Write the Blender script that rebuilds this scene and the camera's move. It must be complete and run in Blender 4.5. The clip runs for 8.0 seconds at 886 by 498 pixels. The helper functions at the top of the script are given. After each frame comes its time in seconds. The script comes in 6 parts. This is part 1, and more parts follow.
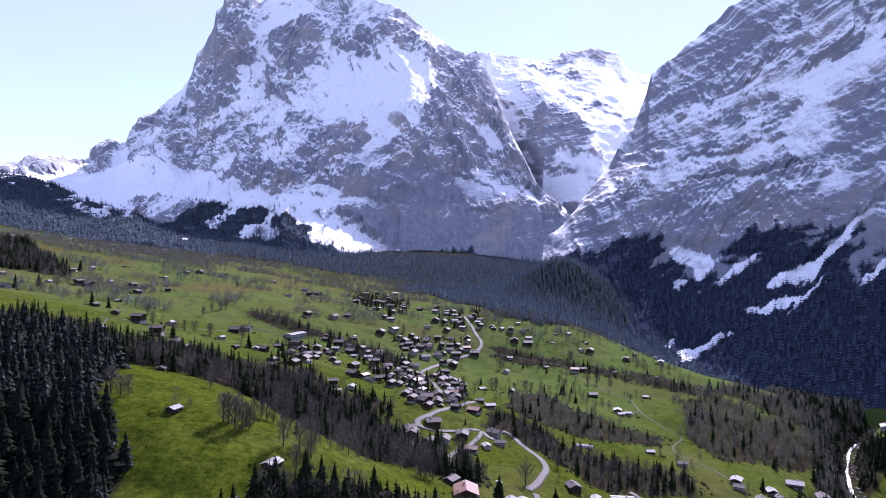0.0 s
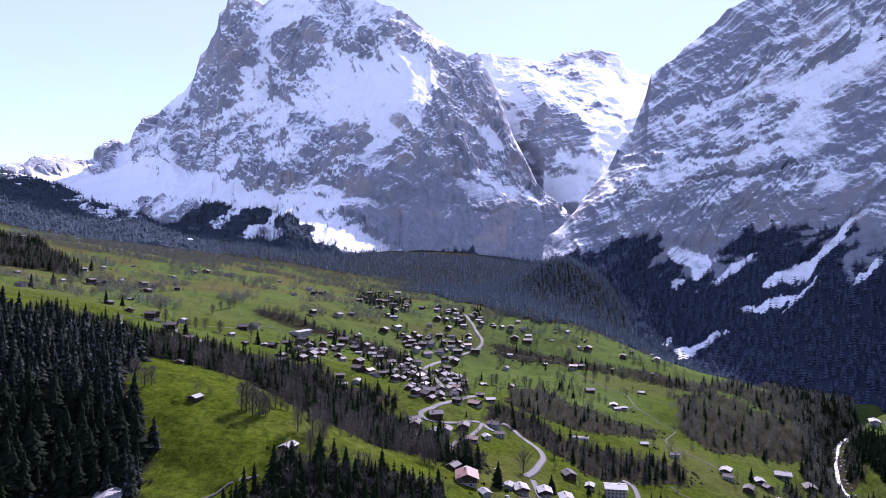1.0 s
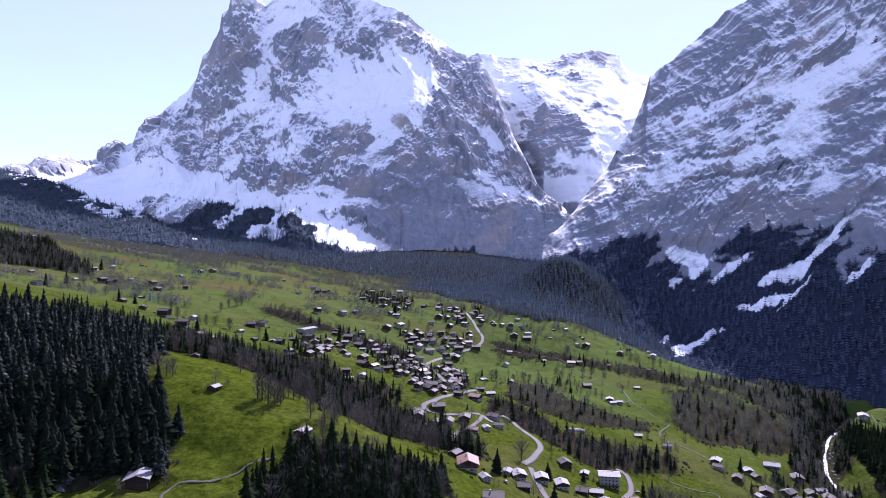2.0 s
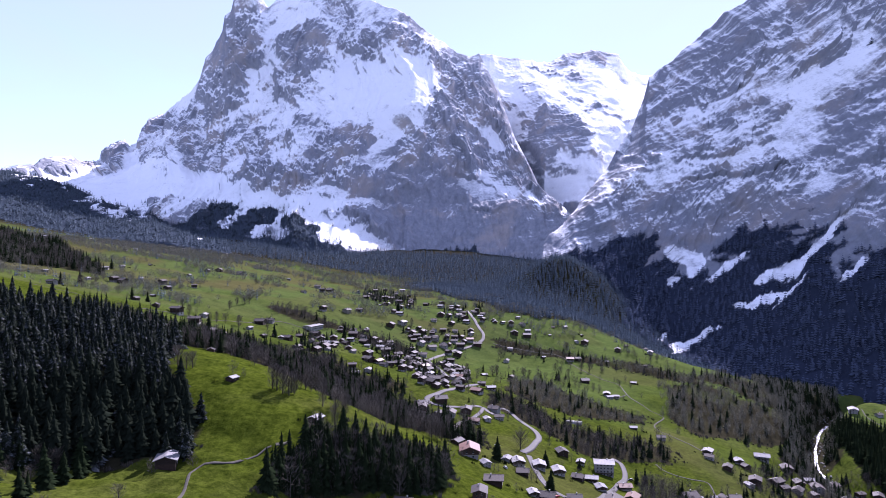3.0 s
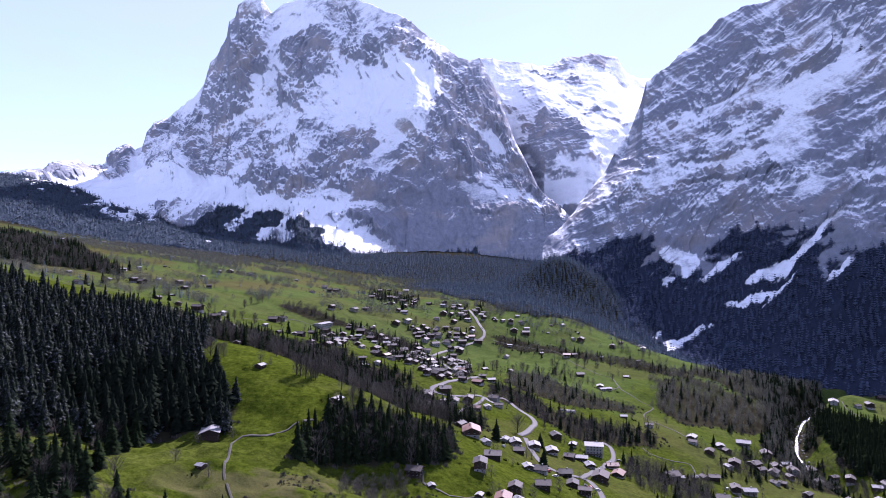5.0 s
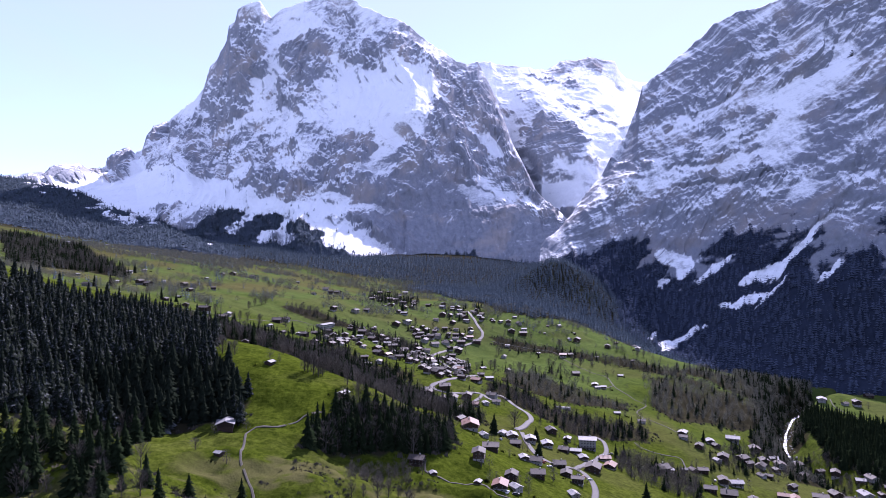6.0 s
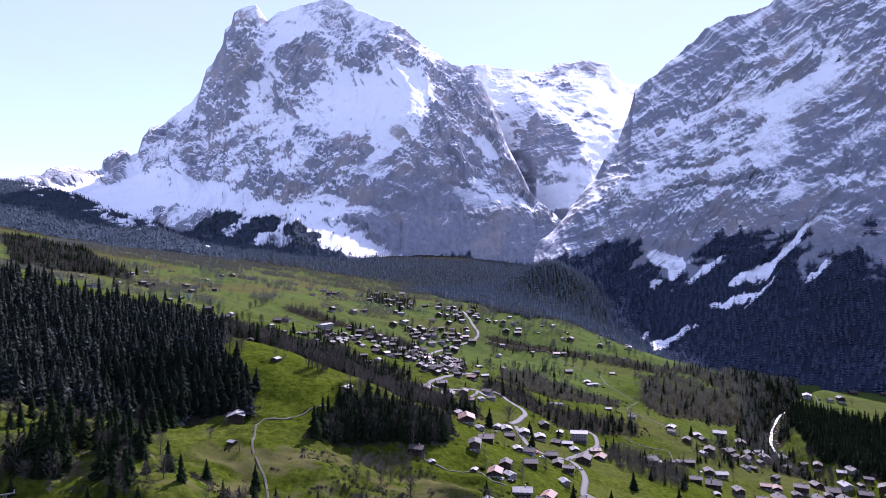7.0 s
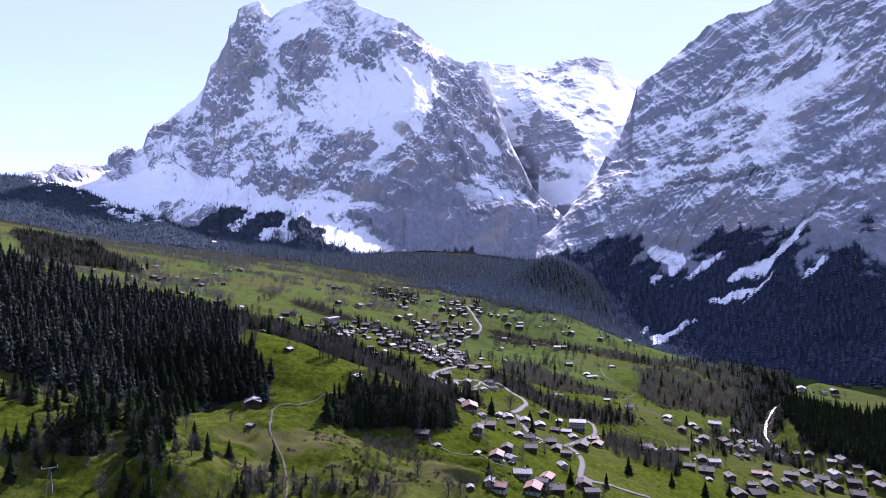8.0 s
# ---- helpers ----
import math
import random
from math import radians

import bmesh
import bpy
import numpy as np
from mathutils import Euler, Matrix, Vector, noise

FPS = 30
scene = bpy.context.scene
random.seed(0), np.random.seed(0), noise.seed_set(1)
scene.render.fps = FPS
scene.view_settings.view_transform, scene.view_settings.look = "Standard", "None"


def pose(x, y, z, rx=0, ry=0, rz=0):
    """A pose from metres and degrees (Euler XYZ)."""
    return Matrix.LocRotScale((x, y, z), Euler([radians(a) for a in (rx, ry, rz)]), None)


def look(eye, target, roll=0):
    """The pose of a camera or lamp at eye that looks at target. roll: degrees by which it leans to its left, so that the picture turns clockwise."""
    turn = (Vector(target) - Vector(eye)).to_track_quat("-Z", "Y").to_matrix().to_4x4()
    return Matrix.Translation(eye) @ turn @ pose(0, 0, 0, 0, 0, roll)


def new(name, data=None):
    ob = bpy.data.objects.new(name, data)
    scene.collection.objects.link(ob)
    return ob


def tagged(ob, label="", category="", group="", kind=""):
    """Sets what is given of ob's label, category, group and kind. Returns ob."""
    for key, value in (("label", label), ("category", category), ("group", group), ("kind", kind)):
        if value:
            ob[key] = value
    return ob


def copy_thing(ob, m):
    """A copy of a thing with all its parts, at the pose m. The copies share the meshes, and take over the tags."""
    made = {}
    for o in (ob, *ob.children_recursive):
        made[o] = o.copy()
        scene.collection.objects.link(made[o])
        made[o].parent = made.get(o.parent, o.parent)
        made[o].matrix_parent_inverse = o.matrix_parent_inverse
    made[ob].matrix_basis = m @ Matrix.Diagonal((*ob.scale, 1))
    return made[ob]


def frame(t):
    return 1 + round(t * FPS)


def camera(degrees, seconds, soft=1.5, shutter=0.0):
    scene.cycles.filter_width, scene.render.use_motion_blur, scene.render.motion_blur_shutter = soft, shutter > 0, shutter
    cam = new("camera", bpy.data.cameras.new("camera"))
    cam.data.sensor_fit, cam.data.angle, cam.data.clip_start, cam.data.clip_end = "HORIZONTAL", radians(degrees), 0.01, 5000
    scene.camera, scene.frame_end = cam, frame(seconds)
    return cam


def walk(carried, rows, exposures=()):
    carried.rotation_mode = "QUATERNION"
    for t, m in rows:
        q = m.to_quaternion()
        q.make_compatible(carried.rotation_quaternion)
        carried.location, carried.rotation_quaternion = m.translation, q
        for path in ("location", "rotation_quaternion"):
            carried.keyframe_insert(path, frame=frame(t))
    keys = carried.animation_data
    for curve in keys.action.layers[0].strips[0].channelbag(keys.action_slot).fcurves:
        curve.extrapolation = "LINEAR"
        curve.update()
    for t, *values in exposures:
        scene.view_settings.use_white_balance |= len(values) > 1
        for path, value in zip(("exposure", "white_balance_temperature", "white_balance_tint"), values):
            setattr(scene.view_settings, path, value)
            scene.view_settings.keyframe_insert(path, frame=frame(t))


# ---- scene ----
cam = camera(68.9, 8.0, 0.8)
PATH = [
    (0, (-1.317, -0.736, 200.446), (-1.319, 1.264, 200.446), 0.3),
    (0.5, (-1.603, -13.037, 200.454), (-1.606, -11.037, 200.455), 0.3),
    (1, (-1.919, -25.357, 200.46), (-1.925, -23.357, 200.46), 0.3),
    (1.5, (-2.355, -37.774, 200.459), (-2.362, -35.774, 200.458), 0.3),
    (2.8, (-3.717, -70.324, 200.404), (-3.728, -68.324, 200.402), 0.2),
    (3, (-3.919, -75.362, 200.401), (-3.931, -73.362, 200.398), 0.2),
    (3.5, (-4.376, -88.018, 200.381), (-4.39, -86.018, 200.379), 0.2),
    (4, (-4.825, -100.626, 200.359), (-4.841, -98.626, 200.356), 0.1),
    (4.5, (-5.357, -113.218, 200.345), (-5.374, -111.218, 200.343), 0.1),
    (5.8, (-6.816, -145.814, 200.285), (-6.827, -143.814, 200.294), -0.0),
    (6, (-7.099, -150.807, 200.284), (-7.109, -148.807, 200.294), -0.0),
    (6.5, (-7.955, -163.244, 200.296), (-7.957, -161.244, 200.311), -0.1),
    (7, (-8.814, -175.567, 200.318), (-8.809, -173.567, 200.333), -0.1),
    (7.5, (-9.693, -187.804, 200.349), (-9.69, -185.804, 200.355), -0.0),
    (8, (-10.555, -199.946, 200.382), (-10.558, -197.946, 200.383), 0.0),
]
walk(cam, [(t, look(eye, target, roll)) for t, eye, target, roll in PATH])

# ---- light: low spring sun ahead and to the right, behind the peaks ----
SUN_AZ, SUN_EL = radians(20), radians(39)
world = bpy.data.worlds.new("sky")
scene.world = world
world.use_nodes = True
wn = world.node_tree.nodes
sky = wn.new("ShaderNodeTexSky")
sky.sky_type, sky.sun_disc = "NISHITA", False
sky.sun_elevation, sky.sun_rotation = SUN_EL, SUN_AZ
sky.altitude, sky.air_density, sky.dust_density, sky.ozone_density = 2800, 0.85, 0.7, 1.2
wn["Background"].inputs["Strength"].default_value = 0.14
veil = wn.new("ShaderNodeTexNoise")                 # thin high cloud all over the sky
veil.inputs["Scale"].default_value, veil.inputs["Detail"].default_value, veil.inputs["Distortion"].default_value = 2.2, 7, 0.6
spread = wn.new("ShaderNodeMapping")
spread.inputs["Scale"].default_value = (1, 1, 3.5)
thin = wn.new("ShaderNodeMapRange")
thin.inputs["From Min"].default_value, thin.inputs["From Max"].default_value = 0.3, 0.75
thin.inputs["To Min"].default_value, thin.inputs["To Max"].default_value = 0.45, 0.8
haze = wn.new("ShaderNodeMix")
haze.data_type = "RGBA"
haze.inputs[7].default_value = (2.05, 2.35, 2.8, 1)
wl = world.node_tree.links
wl.new(wn.new("ShaderNodeTexCoord").outputs["Generated"], spread.inputs[0])
wl.new(spread.outputs[0], veil.inputs["Vector"])
wl.new(veil.outputs["Fac"], thin.inputs[0])
wl.new(thin.outputs[0], haze.inputs[0])
wl.new(sky.outputs[0], haze.inputs[6])
wl.new(haze.outputs[2], wn["Background"].inputs[0])
sun = new("sun", bpy.data.lights.new("sun", "SUN"))
sun.data.energy, sun.data.angle, sun.data.color = 4.4, radians(0.53), (1.0, 0.96, 0.89)
sun.matrix_world = look((0, 0, 900), (-math.sin(SUN_AZ), -math.cos(SUN_AZ), 900 - math.tan(SUN_EL)))
scene.view_settings.exposure = 1.38
scene.view_settings.use_white_balance = True
scene.view_settings.white_balance_temperature = 5650
scene.view_settings.white_balance_tint = 38

# ---- noise, vectorised ----
def hash3(i, j, k):
    h = (i * 374761393 + j * 668265263 + k * 2147483647 * 3 + 1013904223) & 0xFFFFFFFF
    h = ((h ^ (h >> 13)) * 1274126177) & 0xFFFFFFFF
    h = ((h ^ (h >> 16)) * 2246822519) & 0xFFFFFFFF
    return ((h ^ (h >> 15)) & 0xFFFFFF) / 0xFFFFFF


def vnoise(x, y, z=0.0):
    """Smooth value noise, -1 to 1."""
    x, y, z = np.broadcast_arrays(np.asarray(x, float), np.asarray(y, float), np.asarray(z, float))
    i, j, k = (np.floor(a).astype(np.int64) for a in (x, y, z))
    u, v, w = x - i, y - j, z - k
    u, v, w = (a * a * a * (a * (a * 6 - 15) + 10) for a in (u, v, w))
    out = 0.0
    for di in (0, 1):
        for dj in (0, 1):
            for dk in (0, 1):
                wt = (u if di else 1 - u) * (v if dj else 1 - v) * (w if dk else 1 - w)
                out = out + wt * hash3(i + di, j + dj, k + dk)
    return out * 2 - 1


def fbm(x, y, z=0.0, octaves=5, gain=0.5):
    total, amp, f = 0.0, 1.0, 1.0
    for o in range(octaves):
        total = total + amp * vnoise(x * f + 17.3 * o, y * f - 9.1 * o, np.asarray(z) * f + 4.7 * o)
        amp, f = amp * gain, f * 2.03
    return total


def drift_noise(x, y, seed, octaves=4, gain=0.5):
    """Smooth noise in the plane, several octaves."""
    total, amp, f = 0.0, 1.0, 1.0
    k = int(round(seed * 101)) % 997
    for o in range(octaves):
        p, q = x * f + 17.3 * o, y * f - 9.1 * o
        i, j = np.floor(p).astype(np.int64), np.floor(q).astype(np.int64)
        u, v = p - i, q - j
        u, v = (a * a * (3 - 2 * a) for a in (u, v))
        low = hash3(i, j, k) * (1 - u) + hash3(i + 1, j, k) * u
        high = hash3(i, j + 1, k) * (1 - u) + hash3(i + 1, j + 1, k) * u
        total = total + amp * (2 * (low * (1 - v) + high * v) - 1)
        amp, f = amp * gain, f * 2.03
    return total


def ridged(x, y, z=0.0, octaves=5, gain=0.55):
    total, amp, f, w = 0.0, 1.0, 1.0, 1.0
    for o in range(octaves):
        n = 1 - np.abs(vnoise(x * f + 31.7 * o, y * f + 5.3 * o, np.asarray(z) * f - 2.9 * o)) * 1.6
        total = total + amp * n * w
        w = np.clip(n * 1.3, 0.15, 1)
        amp, f = amp * gain, f * 2.07
    return total


def step(a, b, x):
    t = np.clip((np.asarray(x, float) - a) / (b - a), 0, 1)
    return t * t * (3 - 2 * t)


# ---- the lie of the land: heights at a few places, with a smooth skin between ----
NEAR_LAND = [
    (-126, 190, 94), (-110, 170, 82), (-123, 226, 94), (-24, 249, 70), (15, 277, 64), (10, 320, 63),
    (-76, 289, 105), (-137, 325, 119), (-177, 402, 123), (118, 440, 24), (63, 450, 42), (123, 571, 27),
    (243, 538, 4), (260, 445, -13), (315, 577, -15), (363, 553, -30), (220, 624, 10), (180, 672, 27),
    (-12, 574, 64), (-67, 593, 73), (-200, 664, 99), (-260, 582, 118), (-322, 630, 134), (-270, 348, 138),
    (-314, 306, 151), (-196, 237, 95), (41, 218, 54), (213, 332, 3), (355, 427, -30), (-60, 440, 68),
    (-140, 520, 92), (-50, 240, 72), (-143, 116, 99), (-130, 109, 98), (-155, 122, 100), (-205, 148, 110),
    (-116, 151, 84), (-82, 186, 86), (-140, 78, 77), (-200, 88, 90), (-60, 150, 70), (-20, 150, 60),
]
FAR_LAND = [
    (-246, 759, 105), (-188, 809, 92), (-220, 840, 110), (78, 885, 33), (183, 893, 32), (313, 944, 36),
    (403, 979, 8), (515, 758, -8), (560, 810, -10), (-400, 1147, 146), (-676, 1260, 198), (-578, 1560, 176),
    (43, 950, 60), (197, 1127, 78), (-96, 1325, 100), (-147, 1250, 100), (0, 1550, 96), (330, 1270, 40),
    (-594, 900, 168), (-480, 700, 152), (-1000, 1500, 228), (-560, 300, 260), (-300, 0, 150), (0, -100, 25),
    (250, 100, -5), (-100, 60, 58), (560, 300, -30), (900, 900, 20), (-1500, 300, 420), (1500, 300, 80),
    (-300, -700, 120), (600, -600, -10),
]

END_LAND = [(-500, 1850, 182), (-900, 2050, 240), (-150, 1690, 118), (100, 1620, 96), (-1300, 2100, 290), (250, 1650, 110),
            (319, 1450, 80), (368, 1300, 30), (425, 1150, -15), (560, 980, -25), (720, 900, -25), (-800, 1640, 205)]


def skin(knots):
    """A thin-plate skin through the heights, as a function of x and y."""
    k = np.array(knots, float)
    p, h = k[:, :2] / 500, k[:, 2]
    n = len(p)
    kern = lambda d2: 0.5 * d2 * np.log(d2 + 1e-9)
    d2 = ((p[:, None] - p[None]) ** 2).sum(-1)
    big = np.zeros((n + 3, n + 3))
    big[:n, :n] = kern(d2) + 2e-4 * np.eye(n)
    big[:n, n], big[:n, n + 1:] = 1, p
    big[n:, :n] = big[:n, n:].T
    w = np.linalg.solve(big, np.r_[h, 0, 0, 0])

    def height(x, y):
        x, y = np.asarray(x, float) / 500, np.asarray(y, float) / 500
        z = w[n] + w[n + 1] * x + w[n + 2] * y
        for (a, b), c in zip(p, w[:n]):
            z = z + c * kern((x - a) ** 2 + (y - b) ** 2)
        return z
    return height


broad = skin(NEAR_LAND + FAR_LAND + END_LAND)
RIVER = [(640, 900), (565, 845), (500, 790), (460, 735), (414, 654), (392, 580), (395, 500), (420, 380), (460, 200), (500, -300)]


def to_line(x, y, line):
    """Distance from a polyline, seen from above."""
    best = np.full(np.shape(x), 1e9)
    for (ax, ay), (bx, by) in zip(line, line[1:]):
        dx, dy = bx - ax, by - ay
        s = np.clip(((x - ax) * dx + (y - ay) * dy) / (dx * dx + dy * dy), 0, 1)
        best = np.minimum(best, np.hypot(x - ax - s * dx, y - ay - s * dy))
    return best


def land(x, y):
    """Height of the valley ground."""
    x, y = np.asarray(x, float), np.asarray(y, float)
    r = np.hypot(x, y - 500)
    f = np.minimum(1, 2000 / np.maximum(r, 1))
    xx, yy = x * f, 500 + (y - 500) * f
    z = broad(xx, yy)
    z = z + 78 * np.exp(-(((x - 285) / 120) ** 2 + ((y - 1540) / 130) ** 2))
    d = to_line(x, y, RIVER)
    bed = -46 + 0.03 * np.clip(y - 650, 0, 400)
    z = bed + (z - bed) * np.clip(step(3, 34, d), 0, 1)
    z = z + 2.6 * fbm(x / 90, y / 90, 0.3, 3) + 0.9 * fbm(x / 24, y / 24, 7.7, 4)
    z = z + 4.2 * (1 - step(215, 300, y)) * step(-0.2, 0.5, fbm(x / 70, y / 70, 1.1, 2)) * (ridged(x / 38, y / 30, 2.2, 4) - 0.8)
    z = z + 1.9 * (1 - step(190, 270, y + 0.25 * x)) * (ridged(x / 19, y / 15, 6.1, 3) - 0.9)
    return z


M1_RIDGE = [
    (-1965, 2660, 532), (-1866, 2720, 565), (-1880, 2850, 582), (-1958, 3100, 648), (-1989, 3300, 682), (-2097, 3600, 693),
    (-2369, 4300, 777), (-2432, 4500, 859), (-2447, 4650, 942), (-2399, 4700, 1003), (-2350, 4700, 949), (-2276, 4650, 965),
    (-2211, 4600, 1078), (-2147, 4550, 1128), (-1998, 4450, 1134), (-1856, 4250, 1155), (-1690, 4050, 1170), (-1539, 3850, 1182),
    (-1477, 3760, 1205), (-1429, 3680, 1248), (-1390, 3620, 1291), (-1315, 3540, 1332), (-1243, 3470, 1400), (-1216, 3430, 1471),
    (-1183, 3430, 1494), (-1168, 3430, 1566),
]
M1_CREST = M1_RIDGE + [
    (-1045, 3430, 1602), (-993, 3480, 1537), (-943, 3520, 1604), (-822, 3560, 1650), (-611, 3600, 1716), (-487, 3500, 1606),
    (-284, 3450, 1509), (-136, 3500, 1429), (49, 3600, 1312), (128, 3700, 1330), (182, 3750, 1358), (276, 3700, 1154),
    (309, 3500, 983), (343, 3250, 782), (400, 2750, 478), (463, 2450, 348),
]
M1_MID = [
    (-1849, 2500, 444), (-1708, 2850, 514), (-1612, 3150, 617), (-1264, 2980, 713), (-992, 2950, 823), (-670, 2900, 889),
    (-397, 2850, 896), (-112, 2900, 838), (43, 3130, 819), (175, 3050, 683), (281, 2760, 540), (351, 2420, 372),
    (434, 2300, 307),
]
M1_BENCH = [
    (-1736, 2350, 368), (-1527, 2550, 416), (-1339, 2620, 405), (-1080, 2550, 403), (-814, 2420, 404), (-577, 2320, 384),
    (-384, 2380, 359), (-191, 2620, 330), (39, 2800, 472), (181, 2720, 428), (297, 2480, 351), (426, 2260, 285),
]
M1_FOOT = [
    (-1626, 2200, 280), (-1348, 2250, 296), (-1151, 2250, 281), (-912, 2150, 241), (-700, 2080, 210), (-494, 1980, 180),
    (-322, 1990, 143), (-165, 2240, 101), (33, 2340, 79), (189, 2250, 83), (308, 2120, 110), (384, 2030, 149),
]
M2_CREST = [
    (301, 1950, 228), (352, 2000, 263), (457, 2120, 366), (578, 2230, 511), (670, 2290, 640), (726, 2330, 764),
    (750, 2340, 850), (783, 2330, 868), (821, 2320, 893), (846, 2300, 919), (910, 2230, 991), (953, 2150, 1016),
    (985, 2060, 1028), (1052, 1950, 1022), (1127, 1850, 1036), (1208, 1760, 1065), (1364, 1700, 1080), (1564, 1600, 986),
]
M2_MID = [
    (287, 1860, 202), (409, 1900, 294), (520, 1880, 400), (593, 1850, 477), (668, 1800, 517), (813, 1700, 559),
    (905, 1600, 552), (977, 1495, 555), (1064, 1420, 537), (1270, 1300, 486),
]
M2_BENCH = [
    (271, 1760, 171), (371, 1720, 217), (457, 1650, 224), (574, 1545, 198), (710, 1480, 254), (752, 1350, 225),
    (759, 1210, 201), (807, 1130, 211), (888, 1050, 211), (958, 980, 210),
]
M2_FOOT = [
    (247, 1600, 111), (319, 1480, 85), (368, 1330, 33), (430, 1180, -21), (460, 1060, -31), (511, 980, -39),
    (556, 940, -37), (632, 920, -36), (690, 860, -10), (743, 760, 28),
]
M3_CREST = [
    (-205, 4350, 1347), (62, 4330, 1473), (201, 4300, 1528), (254, 4300, 1520), (446, 4340, 1505), (623, 4380, 1489),
    (703, 4430, 1503), (774, 4480, 1553), (853, 4480, 1584), (931, 4480, 1580), (1025, 4480, 1607), (1147, 4480, 1578),
    (1198, 4480, 1570), (1230, 4470, 1504), (1272, 4440, 1441), (1327, 4430, 1415), (1410, 4400, 1398), (1566, 4300, 1355),
    (1750, 4200, 1272),
]
M3_MID = [
    (-187, 3950, 1069), (187, 3950, 1205), (381, 3750, 1098), (539, 3500, 1015), (708, 3150, 847), (829, 3100, 828),
    (1009, 3150, 893), (1312, 3150, 866),
]
M3_BENCH = [
    (-174, 3700, 690), (174, 3700, 850), (357, 3500, 787), (471, 3050, 697), (640, 2850, 646), (751, 2800, 620),
    (898, 2800, 644), (1168, 2800, 643),
]
M3_FOOT = [
    (-163, 3500, 235), (164, 3500, 233), (337, 3300, 216), (433, 2800, 215), (517, 2500, 224), (615, 2300, 264),
    (738, 2300, 283), (959, 2300, 284),
]
M4_CREST = [
    (-2208, 2700, 581), (-1958, 2650, 532), (-1739, 2600, 508), (-1563, 2500, 461), (-1366, 2350, 412), (-1183, 2200, 360),
    (-1003, 2050, 299), (-805, 1900, 239), (-637, 1800, 202),
]
M4_FOOT = [
    (-1260, 1540, 235), (-1153, 1560, 236), (-1057, 1580, 229), (-1000, 1600, 223), (-942, 1620, 216), (-871, 1620, 210),
    (-793, 1620, 205), (-691, 1630, 193), (-587, 1660, 180),
]


# ---- where the houses stand: x, y, width, turn ----
CHALETS_A = [
    (-25, 249, 10, -16), (14, 270, 11, -5), (25, 315, 12, 84), (4, 385, 9, -34), (34, 256, 9, -11), (51, 205, 9, -27),
    (60, 205, 10, 0), (48, 362, 9, -7), (57, 316, 11, -19), (54, 281, 10, -4), (90, 449, 11, 8), (92, 394, 9, 64),
    (107, 352, 14, -21), (78, 337, 10, -2), (78, 308, 9, -12), (83, 293, 9, -12), (82, 227, 11, -13), (84, 213, 10, 1),
    (185, 428, 15, 16), (231, 451, 10, -6), (242, 529, 9, -33), (252, 513, 10, -31), (275, 528, 9, 14), (338, 575, 13, -15),
]
CHALETS_B = [
    (270, 498, 12, -27), (293, 507, 12, 119), (296, 499, 9, 18), (241, 430, 11, 78), (216, 397, 11, -16), (231, 395, 17, 70),
    (248, 384, 11, -1), (287, 390, 16, -6), (250, 340, 18, 8), (262, 372, 10, -4), (228, 322, 12, 1), (329, 432, 16, -24),
    (335, 413, 19, -8), (363, 466, 11, 4), (366, 445, 14, -19), (364, 420, 15, 3), (414, 470, 17, -17), (435, 471, 18, 54),
    (430, 449, 14, 12), (377, 406, 18, -21), (432, 518, 13, 93), (403, 561, 9, 12), (411, 546, 12, -31), (346, 535, 14, -12),
]
CHALETS_C = [
    (391, 588, 15, 27), (547, 750, 9, 15), (563, 750, 13, -14), (619, 811, 12, -1), (668, 812, 11, -13), (-243, 751, 16, -5),
    (-237, 776, 11, -5), (-187, 664, 12, -16), (-164, 613, 9, -22), (-155, 586, 9, -15), (-172, 750, 13, 69), (-150, 759, 13, 7),
    (-144, 666, 13, -11), (-145, 621, 11, 75), (-153, 679, 9, -15), (-133, 822, 13, -6), (-117, 701, 9, -27), (-124, 716, 9, 8),
    (-115, 799, 14, -34), (-98, 695, 13, 72), (-82, 753, 13, 10), (-66, 748, 11, 23), (-98, 569, 9, 9), (-89, 627, 12, -34),
]
CHALETS_D = [
    (-71, 616, 9, -33), (-65, 631, 9, 5), (-190, 895, 12, -15), (-160, 934, 17, -23), (-144, 963, 11, 83), (-90, 915, 14, -10),
    (-92, 995, 9, -27), (-56, 906, 12, -11), (-41, 921, 12, -25), (-49, 898, 11, 13), (-41, 861, 14, -19), (-32, 890, 12, -17),
    (-22, 902, 14, 71), (-25, 857, 13, 22), (-8, 877, 12, 70), (9, 926, 11, -19), (17, 898, 15, 0), (44, 918, 14, 86),
    (12, 859, 19, -16), (-1, 858, 10, 29), (-36, 799, 12, 89), (-3, 738, 19, -31), (-43, 676, 9, 14), (-57, 646, 11, -16),
]
CHALETS_E = [
    (-51, 611, 10, -20), (-33, 598, 9, 6), (-18, 563, 11, -45), (-14, 553, 9, -24), (-28, 559, 10, 73), (-35, 578, 9, -5),
    (1, 629, 10, -22), (35, 633, 9, 83), (10, 566, 9, -26), (-9, 518, 12, 102), (-27, 497, 10, 116), (-24, 480, 11, -9),
    (-11, 476, 9, 58), (-22, 458, 9, 9), (0, 486, 11, -10), (14, 502, 11, -7), (41, 530, 11, 62), (44, 508, 9, -3),
    (105, 1017, 12, -2), (125, 1023, 10, 118), (107, 981, 13, -1), (127, 978, 15, 1), (84, 873, 10, -20), (79, 753, 9, -17),
]
